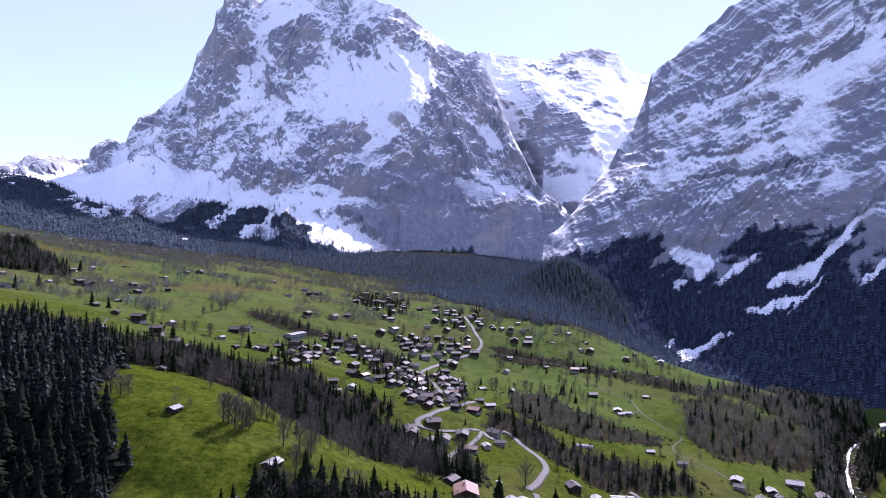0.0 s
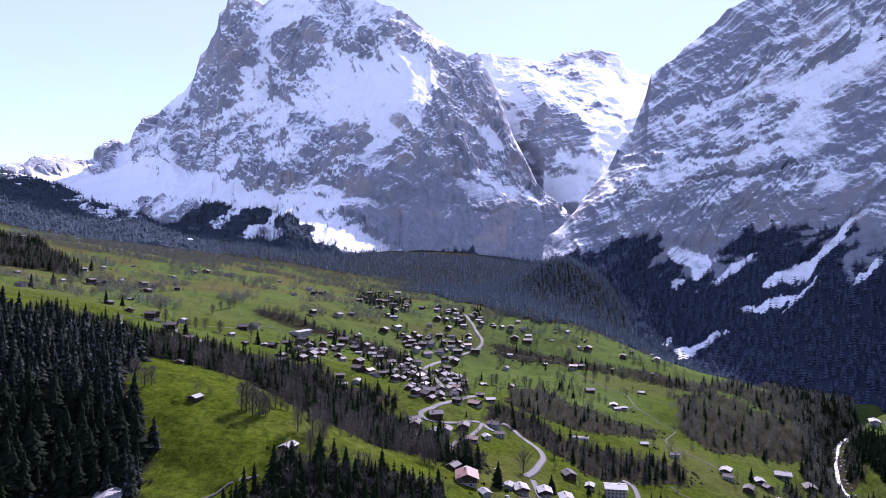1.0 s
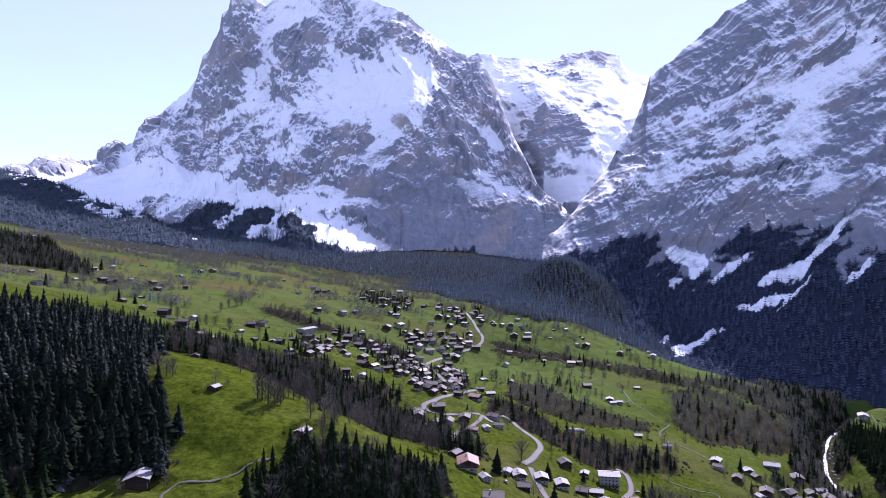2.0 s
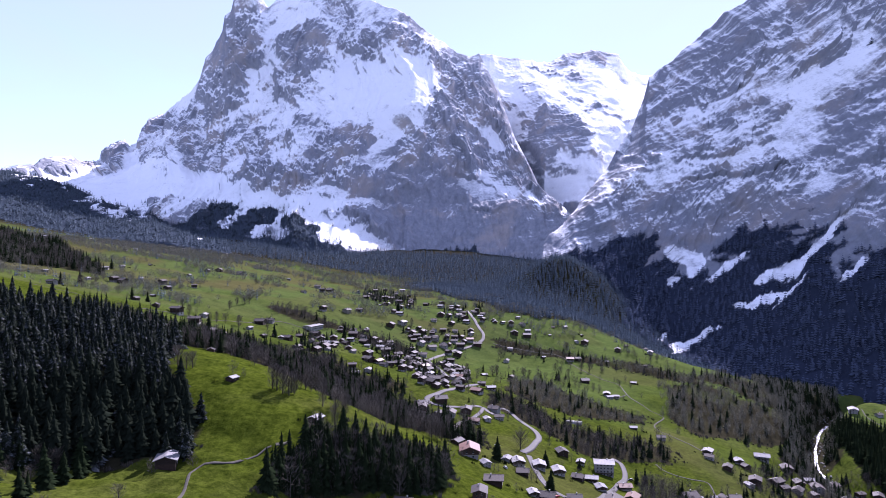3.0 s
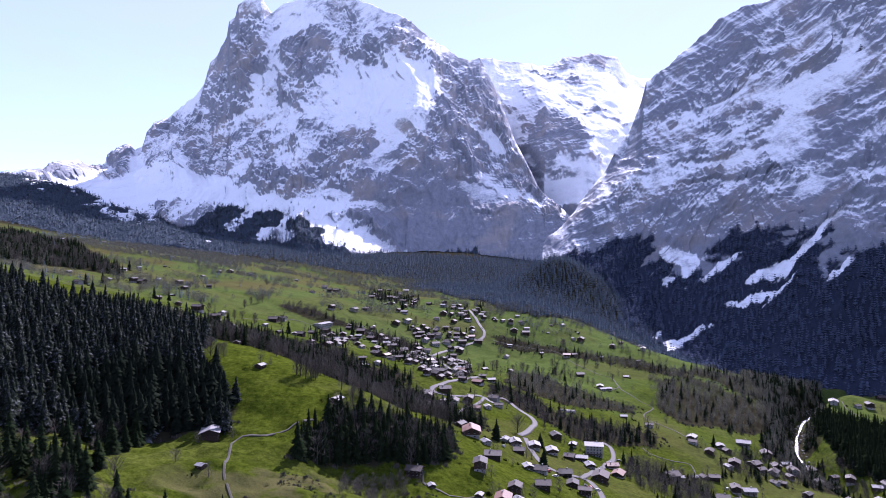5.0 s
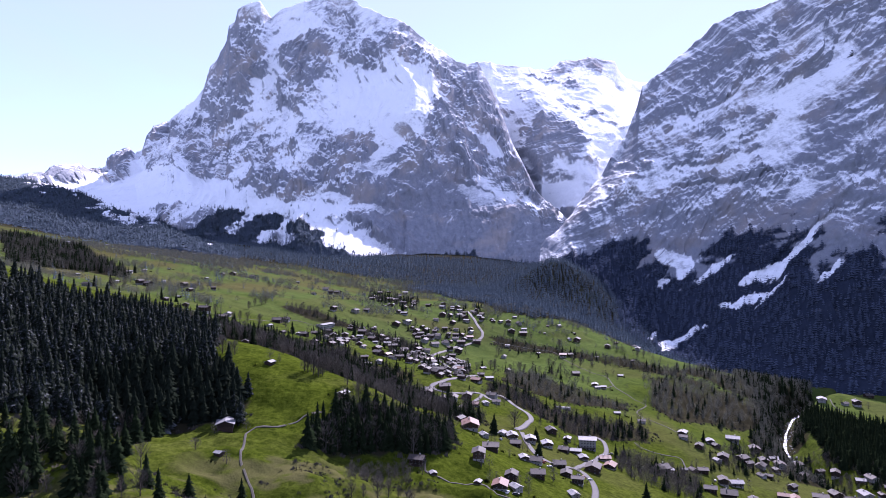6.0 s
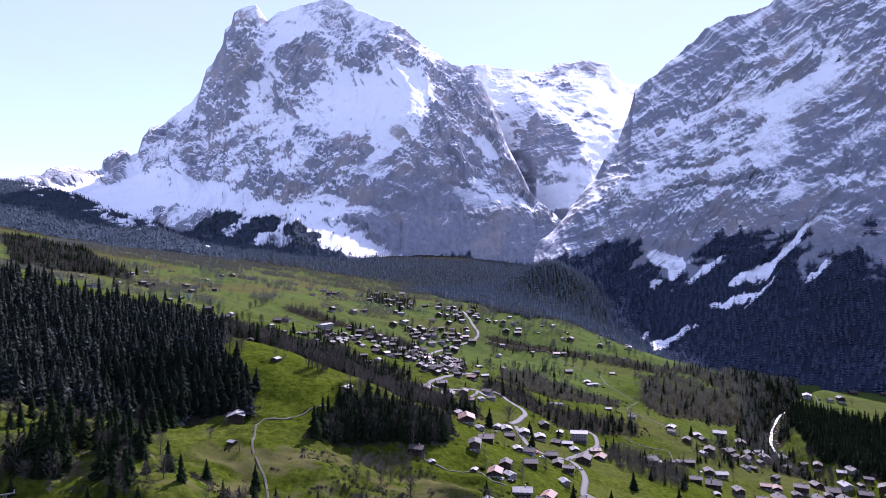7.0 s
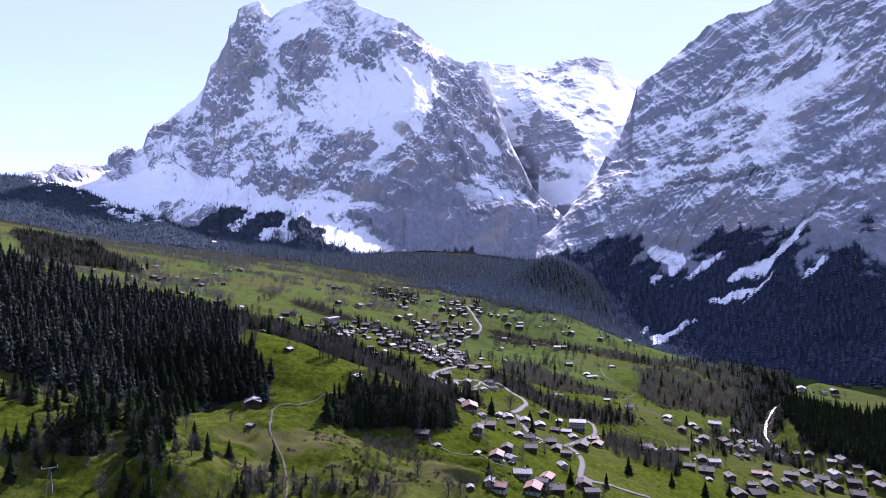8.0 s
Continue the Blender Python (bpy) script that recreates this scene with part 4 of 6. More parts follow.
# snow left in gullies among the woods
AVALANCHES = [
    (380, -10, 33, 12, -0.3, 1), (401, -27, 16, 23, 0.3, 1), (364, -52, 12, 7, 0.3, 1), (451, -32, 40, 8, 0.62, 1), (478, -87, 9, 5, 0.7, 1), (539, -41, 44, 12, 0.45, 1),
    (517, -82, 51, 6, 0.3, 1), (561, -65, 31, 4, 1.0, 1), (574, -25, 19, 10, 0.8, 1), (609, 14, 52, 9, 1.1, 1), (666, -34, 26, 10, 0.8, 1), (408, -150, 44, 7, 0.55, 1),
    (380, -162, 19, 8, -0.2, 1), (349, -146, 7, 5, 0.8, 1),
]
CRAGS_GLACIER = [
    (154, 179, 30, 37, 0, 1.1), (193, 183, 42, 28, -0.4, 1.1), (108, 171, 16, 17, 0, 0.8), (233, 309, 48, 9, 0, 0.6), (84, 220, 52, 16, -0.4, 0.3), (128, 255, 44, 9, -0.4, 0.5),
    (189, 276, 61, 4, -0.2, 0.5), (206, 237, 44, 7, -0.2, 0.45), (259, 220, 44, 7, -0.3, 0.45), (154, 132, 52, 12, 0, 0.5), (101, 106, 70, 14, -0.3, 0.6), (154, 53, 79, 26, 0, 0.9),
    (154, 246, 175, 10, -0.2, -0.2), (246, 167, 35, 14, 0, -0.8), (176, 97, 39, 23, 0.3, -0.9), (101, 198, 19, 23, 0, -0.7),
]

west_xyz, west_v, west_wood = mountain_west()
east_xyz, east_v, east_wood = mountain_east()
glacier()
hill_xyz, hill_v, hill_wood = foothill()


# ---- building blocks ----
WOOD_DARK = simple("weathered_timber", [(0.3, (0.018, 0.012, 0.009)), (0.7, (0.05, 0.034, 0.024))], 1.2, 0.85, [(0, (0.7, 0.7, 0.75)), (1, (1.4, 1.25, 1.1))], stretch=(1, 1, 6))
PLASTER = simple("white_plaster", [(0.3, (0.2, 0.19, 0.172)), (0.7, (0.34, 0.325, 0.30))], 0.5, 0.9, [(0, (0.75, 0.75, 0.75)), (1, (1.05, 1.03, 1.0))])
ROOF_GREY = simple("grey_slate", [(0.3, (0.025, 0.021, 0.019)), (0.7, (0.058, 0.049, 0.045))], 0.9, 0.7, [(0, (0.6, 0.6, 0.65)), (1, (1.35, 1.25, 1.2))])
# light metal roofing, with the sun's glare put into its pale colour
ROOF_PALE = simple("glare_pale_sheet_metal", [(0.3, (0.14, 0.138, 0.138)), (0.7, (0.25, 0.243, 0.24))], 0.5, 0.7, [(0, (0.75, 0.75, 0.78)), (1, (1.15, 1.12, 1.1))])
ROOF_RED = simple("faded_red_tiles", [(0.3, (0.11, 0.055, 0.038)), (0.7, (0.19, 0.105, 0.078))], 0.9, 0.6, [(0, (0.8, 0.85, 0.9)), (1, (1.2, 1.15, 1.1))])
FRAME = simple("window_frame_paint", [(0.3, (0.5, 0.48, 0.44)), (0.7, (0.65, 0.62, 0.58))], 2.0, 0.6)
CONCRETE = simple("concrete", [(0.3, (0.28, 0.27, 0.25)), (0.7, (0.42, 0.41, 0.39))], 1.0, 0.9)
GLASS, gn, gl, gb = material("window_glass", 0.08)
gb.inputs["Base Color"].default_value = (0.02, 0.025, 0.03, 1)
gb.inputs["Specular IOR Level"].default_value = 0.6


def box(bm, x0, x1, y0, y1, z0, z1, slot=0):
    vs = [bm.verts.new((x, y, z)) for z in (z0, z1) for y in (y0, y1) for x in (x0, x1)]
    for f in ((0, 2, 3, 1), (4, 5, 7, 6), (0, 1, 5, 4), (2, 6, 7, 3), (0, 4, 6, 2), (1, 3, 7, 5)):
        bm.faces.new([vs[i] for i in f]).material_index = slot


def prism(bm, pts, y0, y1, slot=0):
    """A solid with the outline pts in x and z, from y0 to y1."""
    a = [bm.verts.new((x, y0, z)) for x, z in pts]
    b = [bm.verts.new((x, y1, z)) for x, z in pts]
    bm.faces.new(a).material_index = slot
    bm.faces.new(b[::-1]).material_index = slot
    for i in range(len(pts)):
        j = (i + 1) % len(pts)
        bm.faces.new((a[i], b[i], b[j], a[j])).material_index = slot


def part(name, bm, mats, parent, label=""):
    me = bpy.data.meshes.new(name)
    bmesh.ops.recalc_face_normals(bm, faces=bm.faces)
    bm.to_mesh(me)
    bm.free()
    for m in mats if isinstance(mats, (list, tuple)) else [mats]:
        me.materials.append(m)
    ob = new(name, me)
    ob.parent = parent
    return tagged(ob, label) if label else ob


def window(parent, x, y, z, w, h, axis, fine=True):
    """A window of two leaves, its panes set back in the frame; axis: the way it faces."""
    bm = bmesh.new()
    xs, n = (-w / 2, 0, w / 2), []
    for yy in (-0.07, 0.03):
        n.append([[bm.verts.new((q, yy, zz)) for q in xs] for zz in (0, h)])
    f, k = n
    leaves = [bm.faces.new((f[0][i], f[0][i + 1], f[1][i + 1], f[1][i])) for i in (0, 1)]
    for i in (0, 1):
        bm.faces.new((f[1][i], f[1][i + 1], k[1][i + 1], k[1][i]))
        bm.faces.new((f[0][i + 1], f[0][i], k[0][i], k[0][i + 1]))
        bm.faces.new((k[0][i + 1], k[0][i], k[1][i], k[1][i + 1]))
    bm.faces.new((f[0][0], f[1][0], k[1][0], k[0][0]))
    bm.faces.new((f[1][2], f[0][2], k[0][2], k[1][2]))
    bmesh.ops.inset_individual(bm, faces=leaves, thickness=0.08, depth=-0.04)
    for q in leaves:
        q.material_index = 1
    win = part("window", bm, [FRAME, GLASS], parent)
    win.matrix_basis = pose(x, y, z, 0, 0, axis)
    if fine:
        bm = bmesh.new()
        box(bm, -w / 2 - 0.1, w / 2 + 0.1, -0.18, 0.0, -0.1, -0.01)
        part("sill", bm, CONCRETE, win)
    return win


def house(name, w, d, storeys, roof_mat, wall_mat, base_mat, label, category="house", pitch=22, eave=1.3, windows=3, balcony=True, chimney=True, base=True, fine=True):
    """A gabled house w wide along its ridge and d deep, with a plinth sunk into the slope."""
    root = tagged(new(name), label, category)
    h = storeys * 2.6
    rise = math.tan(radians(pitch)) * d / 2
    low = 2.6 if base and storeys > 1 else 0.0
    bm = bmesh.new()
    box(bm, -w / 2, w / 2, -d / 2, d / 2, -4.5, low if low else 0.4)
    part("ground_floor", bm, base_mat, root)
    bm = bmesh.new()
    z0 = low if low else 0.4
    a = [bm.verts.new((x, y, z)) for x in (-w / 2 - 0.08, w / 2 + 0.08) for y, z in ((-d / 2 - 0.08, z0), (d / 2 + 0.08, z0), (d / 2 + 0.08, h), (0, h + rise), (-d / 2 - 0.08, h))]
    bm.faces.new(a[:5]), bm.faces.new(a[5:][::-1])
    for i in range(5):
        j = (i + 1) % 5
        bm.faces.new((a[i], a[i + 5], a[j + 5], a[j]))
    part("upper_wall", bm, wall_mat, root)
    bm = bmesh.new()
    t, o = 0.28, eave
    tp = math.tan(radians(pitch))
    edge_y, edge_z = d / 2 + o, h - o * tp
    up = [(-edge_y, edge_z), (0, h + rise), (edge_y, edge_z)]
    lo = [(y, z + 0.03) for y, z in up]
    hi = [(y, z + t) for y, z in up]
    for k in (0, 1):
        q = [(lo[k], hi[k]), (lo[k + 1], hi[k + 1])]
        vs = [bm.verts.new((x, y, z)) for x in (-w / 2 - o, w / 2 + o) for (y, z) in (q[0][0], q[0][1], q[1][1], q[1][0])]
        bm.faces.new(vs[:4]), bm.faces.new(vs[4:][::-1])
        for i in range(4):
            j = (i + 1) % 4
            bm.faces.new((vs[i], vs[i + 4], vs[j + 4], vs[j]))
    box(bm, -w / 2 - o, w / 2 + o, -0.22, 0.22, h + rise + t - 0.1, h + rise + t + 0.06)
    for s in (-1, 1):                                   # gutters
        box(bm, -w / 2 - o, w / 2 + o, s * edge_y - 0.09, s * edge_y + 0.09, edge_z - 0.1, edge_z + 0.06)
    part("roof", bm, roof_mat, root)
    for s in range(storeys):
        z = 0.9 + 2.6 * s
        for i in range(windows):
            x = (i - (windows - 1) / 2) * w / (windows + 0.4)
            window(root, x, -d / 2 - 0.09, z, 1.15, 1.25, 0, fine)
        if windows > 1:
            for yy in ((-d / 5, d / 5) if fine else (0,)):
                window(root, -w / 2 - 0.09, yy, z, 1.05, 1.2, -90, fine)
                window(root, w / 2 + 0.09, yy, z, 1.05, 1.2, 90, fine)
    if balcony:
        bm = bmesh.new()
        z = 2.55
        box(bm, -w / 2 + 0.4, w / 2 - 0.4, -d / 2 - 1.25, -d / 2 - 0.09, z, z + 0.14)
        box(bm, -w / 2 + 0.4, w / 2 - 0.4, -d / 2 - 1.25, -d / 2 - 1.17, z + 0.95, z + 1.05)
        n = int(w / 0.45)
        for i in range(n + 1):
            x = -w / 2 + 0.4 + (w - 0.8) * i / n
            box(bm, x - 0.12, x + 0.12, -d / 2 - 1.24, -d / 2 - 1.19, z + 0.14, z + 0.95)
        part("balcony", bm, WOOD_DARK, root)
    if chimney:
        bm = bmesh.new()
        box(bm, w * 0.18 - 0.4, w * 0.18 + 0.4, 0.6, 1.3, h, h + rise + 1.1)
        box(bm, w * 0.18 - 0.5, w * 0.18 + 0.5, 0.5, 1.4, h + rise + 1.1, h + rise + 1.25)
        part("chimney", bm, CONCRETE, root)
    if category != "shed":
        bm = bmesh.new()
        box(bm, -0.5 + w * 0.3, 0.5 + w * 0.3, -d / 2 - 0.07, -d / 2 + 0.05, -0.3, 1.75)
        part("door", bm, WOOD_DARK, root)
    return root


# each kind is built once, 12 m wide, and stood about the valley at its size
def settle(kinds, places, group, wide):
    """Stand copies of the kinds at the places; the first of each kind is moved there itself."""
    fresh = list(kinds)
    for i, (x, y, w, turn) in enumerate(places):
        k = kinds[(i * 7 + int(abs(x))) % len(kinds)]
        turn = turn + (90 if (i * 5 + int(abs(y))) % 7 < 4 and len(places) > 3 else 0)
        s = w / wide
        c, sn = math.cos(radians(turn)), math.sin(radians(turn))
        spots = [(x + (a * c - b * sn) * w / 2, y + (a * sn + b * c) * w / 2) for a in (-0.8, 0, 0.8) for b in (-0.7, 0, 0.7)]
        hs = land(np.array([p[0] for p in spots]), np.array([p[1] for p in spots]))
        m = pose(x, y, float(0.65 * np.mean(hs) + 0.35 * np.min(hs)) + 0.15, 0, 0, turn) @ Matrix.Scale(s, 4)
        ob = copy_thing(k, m)
        tagged(ob, group=group)
    for k in fresh:
        for o in (*k.children_recursive, k):
            bpy.data.objects.remove(o)


ALL_CHALETS = [(x, y, min(w, 13.5), t) for x, y, w, t in CHALETS_A + CHALETS_B + CHALETS_C + CHALETS_D + CHALETS_E + CHALETS_F + CHALETS_G]
# more chalets crowd the middle of the village
def infill(outline, spacing, seed):
    rnd = random.Random(seed)
    got = []
    xs, ys = [p[0] for p in outline], [p[1] for p in outline]
    roads = [ROAD_MAIN, ROAD_LOWER, ROAD_SPUR]
    taken = ALL_CHALETS + PALE_ROOFED_A + PALE_ROOFED_B + PALE_ROOFED_C + RED_ROOFED + SHEDS_A + SHEDS_B
    for _ in range(4000):
        x, y, w = rnd.uniform(min(xs), max(xs)), rnd.uniform(min(ys), max(ys)), rnd.uniform(7.5, 11.5)
        if not inside(np.array([x]), np.array([y]), outline)[0] or min(to_line(np.array([x]), np.array([y]), r)[0] for r in roads) < 0.5 * w + 4:
            continue
        if all(math.hypot(x - a, y - b) > 0.5 * (w + c) + spacing for a, b, c, _ in taken + got):
            got.append((x, y, w, rnd.choice((0, 0, 90)) + rnd.gauss(-8, 18)))
    return got


VILLAGE = []
for n, (outline, most) in enumerate(((VILLAGE_WEST, 24), (VILLAGE_SOUTH, 26), (VILLAGE_KNOLL, 12), (VILLAGE_RAVINE, 8), (VILLAGE_TOP, 10), (VILLAGE_BEND, 8), (VILLAGE_EAST, 10), (VILLAGE_LOW, 15))):
    VILLAGE += infill(outline, 1.0, 5 + n)[:most]
ALL_CHALETS = ALL_CHALETS + VILLAGE + infill(VILLAGE_UPPER, 16, 6)[:8]
HAMLET = infill(VILLAGE_FAR, 14, 16)[:16]
ALL_PALE = PALE_ROOFED_A + PALE_ROOFED_B + PALE_ROOFED_C + HAMLET
for close_by in (True, False):
    pick = lambda places: [p for p in places if (p[1] < 420) == close_by]
    n = 3 if close_by else 2
    settle([
        house("chalet", 12, 10, 2, ROOF_GREY, WOOD_DARK, WOOD_DARK, "brown timber chalet with grey slate roof and balcony", windows=n, fine=close_by),
        house("chalet", 12, 9, 3, ROOF_GREY, WOOD_DARK, PLASTER, "tall brown timber chalet with dark grey roof", pitch=20, windows=n, fine=close_by),
        house("chalet", 12, 11, 2, ROOF_GREY, WOOD_DARK, WOOD_DARK, "dark weathered timber chalet with broad grey roof", pitch=24, windows=2, fine=close_by),
        house("chalet", 12, 9.5, 2, ROOF_GREY, PLASTER, PLASTER, "white plastered house with grey slate roof", pitch=25, balcony=False, windows=n + 1, fine=close_by),
        house("chalet", 12, 10.5, 2, ROOF_GREY, WOOD_DARK, WOOD_DARK, "dark brown timber farmhouse with grey roof", pitch=21, windows=2, fine=close_by),
    ], pick(ALL_CHALETS), "village houses", 14.2)
    settle([
        house("chalet", 12, 10, 2, ROOF_PALE, WOOD_DARK, PLASTER, "timber chalet with a sheet metal roof paled by sun glare", pitch=18, windows=n, fine=close_by),
        house("chalet", 12, 9, 2, ROOF_PALE, PLASTER, PLASTER, "white plastered house under a pale roof", pitch=20, windows=n, fine=close_by),
    ], pick(ALL_PALE), "village houses", 14.2)
    settle([
        house("chalet", 12, 10, 2, ROOF_RED, WOOD_DARK, PLASTER, "timber chalet with a faded red tiled roof", windows=n, fine=close_by),
    ], pick(RED_ROOFED), "village houses", 14.2)
settle([
    house("hay_barn", 8, 7, 1, ROOF_GREY, WOOD_DARK, WOOD_DARK, "small dark timber hay barn on the meadow", "shed", 24, 0.8, 0, False, False),
    house("hay_barn", 8, 7, 1, ROOF_PALE, WOOD_DARK, WOOD_DARK, "small timber hay barn with a metal roof paled by sun glare", "shed", 20, 0.8, 1, False, False),
], SHEDS_A + SHEDS_B, "hay barns", 9.4)
settle([
    house("barn", 14, 11, 2, ROOF_PALE, WOOD_DARK, WOOD_DARK, "large dark timber barn with bright sheet metal roof", "barn", 20, 1.4, 1, False, False),
], BARNS, "barns", 17)
settle([
    house("hotel", 15, 12, 4, ROOF_PALE, PLASTER, PLASTER, "white four-storey hotel with pale roof and balcony", "hotel", 14, 1.2, 5),
], HOTELS, "", 16)
settle([
    house("school", 30, 14, 2, ROOF_PALE, PLASTER, PLASTER, "long white school building with a pale flat roof", "school", 8, 0.8, 10, False),
], SCHOOLS, "", 30)


def polytunnel(x, y, turn):
    """A white plastic tunnel for plants, on hoops."""
    root = tagged(new("polytunnel"), "white plastic growing tunnel in the meadow", "greenhouse")
    bm = bmesh.new()
    n = 12
    ring = [(3.6 * math.cos(math.pi * i / n), 2.8 * math.sin(math.pi * i / n)) for i in range(n + 1)]
    prism(bm, ring, -8, 8)
    part("cover", bm, PLASTER, root)
    for k in range(5):
        bm = bmesh.new()
        hoop = [(p[0] * 1.02, p[1] * 1.02) for p in ring] + [(p[0] * 0.99, p[1] * 0.99) for p in ring[::-1]]
        prism(bm, hoop, -8 + 4 * k - 0.1, -8 + 4 * k + 0.1)
        part("hoop", bm, FRAME, root)
    root.matrix_basis = pose(x, y, float(land(x, y)) - 0.3, 0, 0, turn)
    return root


polytunnel(123, 569, 70)


# ---- roads, tracks, river ----
def path_points(line, step_m=4.0):
    """A smooth run of places along a polyline."""
    p = np.array(line, float)
    out = []
    for i in range(len(p) - 1):
        a, b, c, d = p[max(i - 1, 0)], p[i], p[i + 1], p[min(i + 2, len(p) - 1)]
        n = max(2, int(np.linalg.norm(c - b) / step_m))
        for k in range(n):
            t = k / n
            out.append(0.5 * (2 * b + (c - a) * t + (2 * a - 5 * b + 4 * c - d) * t * t + (3 * b - a - 3 * c + d) * t ** 3))
    out.append(p[-1])
    return np.array(out)


def ribbon(name, line, width, mat, label, lift=0.25, category="road", verge=0.5):
    c = path_points(line)
    t = np.gradient(c, axis=0)
    t /= np.maximum(np.linalg.norm(t, axis=1, keepdims=True), 1e-6)
    side = np.stack([-t[:, 1], t[:, 0]], 1)
    rows = []
    mid = land(c[:, 0], c[:, 1])
    for s, dz in ((-0.5, -1.5), (-0.5, 0.0), (-0.25, 0.05), (0, 0.08), (0.25, 0.05), (0.5, 0.0), (0.5, -1.5)):
        wob = 1 + 0.06 * vnoise(np.arange(len(c)) * 0.35, s * 9)
        q = c + side * (s * width * wob)[:, None]
        g = land(q[:, 0], q[:, 1])
        rows.append(np.c_[q, np.maximum(g, 0.5 * g + 0.5 * mid) + lift + dz])
    ob = sheet_mesh(name, np.stack(rows, 1), mat, {})
    return tagged(ob, label, category, kind="structure")


ASPHALT = simple("asphalt", [(0.3, (0.034, 0.032, 0.029)), (0.7, (0.056, 0.053, 0.049))], 0.8, 0.75)
GRAVEL = simple("gravel_track", [(0.3, (0.036, 0.033, 0.024)), (0.7, (0.066, 0.061, 0.046))], 1.5, 0.9)
for i, (line, w) in enumerate(((ROAD_MAIN, 5.2), (ROAD_LOWER, 5.2), (ROAD_VILLAGE, 4.6), (ROAD_HOTEL, 4.4), (ROAD_SPUR, 3.6))):
    ribbon("road_%d" % (i + 1), line, w, ASPHALT, "grey asphalt village road winding between chalets")
for i, line in enumerate((LANE_CHURCH, TRACK_EAST, TRACK_FARM, TRACK_WEST, TRACK_UPPER, TRACK_BARNS, TRACK_MEADOW, TRACK_SOUTH, TRACK_BANK)):
    ribbon("track_%d" % (i + 1), line, 1.4, GRAVEL, "pale gravel track across the meadow", 0.2, "track")


def river():
    m, n, l, b = material("white_water", 0.25)
    f = tex(n, l, 0.25, 9, 0.7, stretch=(1, 0.45, 1))
    l.new(ramp(n, l, f, [(0.47, (0.05, 0.065, 0.07)), (0.64, (0.42, 0.45, 0.48))]), b.inputs["Base Color"])
    bump(n, l, b, f, 0.8, 1.2)
    c = path_points(RIVER[:6], 3)
    t = np.gradient(c, axis=0)
    t /= np.linalg.norm(t, axis=1, keepdims=True)
    side = np.stack([-t[:, 1], t[:, 0]], 1)
    rows = []
    for s in np.linspace(-1, 1, 9):
        wid = 1.4 + 0.9 * vnoise(np.arange(len(c)) * 0.12, 3.3 + np.sign(s) * 2)
        q = c + side * (s * wid)[:, None]
        rows.append(np.c_[q, land(c[:, 0], c[:, 1]) * 0.0 + -46 + 0.03 * np.clip(c[:, 1] - 650, 0, 400) + 1.4 + 0.5 * vnoise(q[:, 0] / 3, q[:, 1] / 3)])
    ob = sheet_mesh("water_river", np.stack(rows, 1), m, {})
    tagged(ob, "foaming white mountain river in a gorge", "river", kind="structure")
    STONE = simple("river_stone", [(0.3, (0.09, 0.09, 0.09)), (0.7, (0.2, 0.195, 0.19))], 0.7, 0.9)
    rnd = random.Random(5)
    bm = bmesh.new()
    for k in range(160):
        i = rnd.randrange(len(c))
        o = rnd.choice((-1, 1)) * rnd.uniform(3, 9)
        x, y = c[i] + side[i] * o
        r = rnd.uniform(0.6, 2.0)
        v = bmesh.ops.create_icosphere(bm, subdivisions=1, radius=r)["verts"]
        for q in v:
            q.co = Vector((x, y, max(float(land(x, y)), -45.0) + 0.3)) + q.co * rnd.uniform(0.7, 1.15) * (1 if abs(q.co.z) < 0.5 * r else 0.7)
    st = part("river_stones", bm, STONE, None)
    tagged(st, "grey boulders along the river bed", "stones", kind="stuff")


river()


# ---- trees ----
def spruce_arrays(seed, whorls, blades, droop=0.35, slim=0.2):
    """Crown of a spruce 1 m tall: whorls of drooping, ragged boughs. Vertices and triangles."""
    rnd = random.Random(seed)
    vs, fs = [], []
    side = rnd.uniform(0, 6.28)
    for w in range(whorls):
        f = w / (whorls - 1)
        r = slim * (1 - f) ** 0.8 * rnd.uniform(0.7, 1.2) * (0.75 + 0.25 * min(1, 4 * f + 0.3)) + 0.016
        n = max(4, int(blades * (1 - 0.45 * f)))
        off = rnd.uniform(0, 6.28)
        for b in range(n):
            z = 0.05 + 0.9 * f + rnd.uniform(-0.022, 0.022)
            a = off + 6.283 * b / n + rnd.uniform(-0.3, 0.3)
            rr = r * rnd.uniform(0.6, 1.25) * (1 + 0.15 * math.cos(a - side))
            half = 6.283 / n * rnd.uniform(0.5, 0.75)
            ca, sa = math.cos(a), math.sin(a)
            dz = rr * droop * rnd.uniform(0.5, 1.7)
            k = len(vs)
            vs.append((0.004 * ca, 0.004 * sa, z + 0.045))
            for s in (-1, 1):
                vs.append((0.6 * rr * math.cos(a + s * half), 0.6 * rr * math.sin(a + s * half), z - 0.8 * dz + rnd.uniform(-0.016, 0.016)))
            vs.append((rr * ca, rr * sa, z - dz * 0.9))
            fs += [(k, k + 1, k + 3), (k, k + 3, k + 2)]
    k = len(vs)
    vs += [(0.012, 0, 0.93), (-0.006, 0.01, 0.93), (-0.006, -0.01, 0.93), (0, 0, 1.0)]
    fs += [(k, k + 1, k + 3), (k + 1, k + 2, k + 3), (k + 2, k, k + 3)]
    return np.array(vs), np.array(fs)


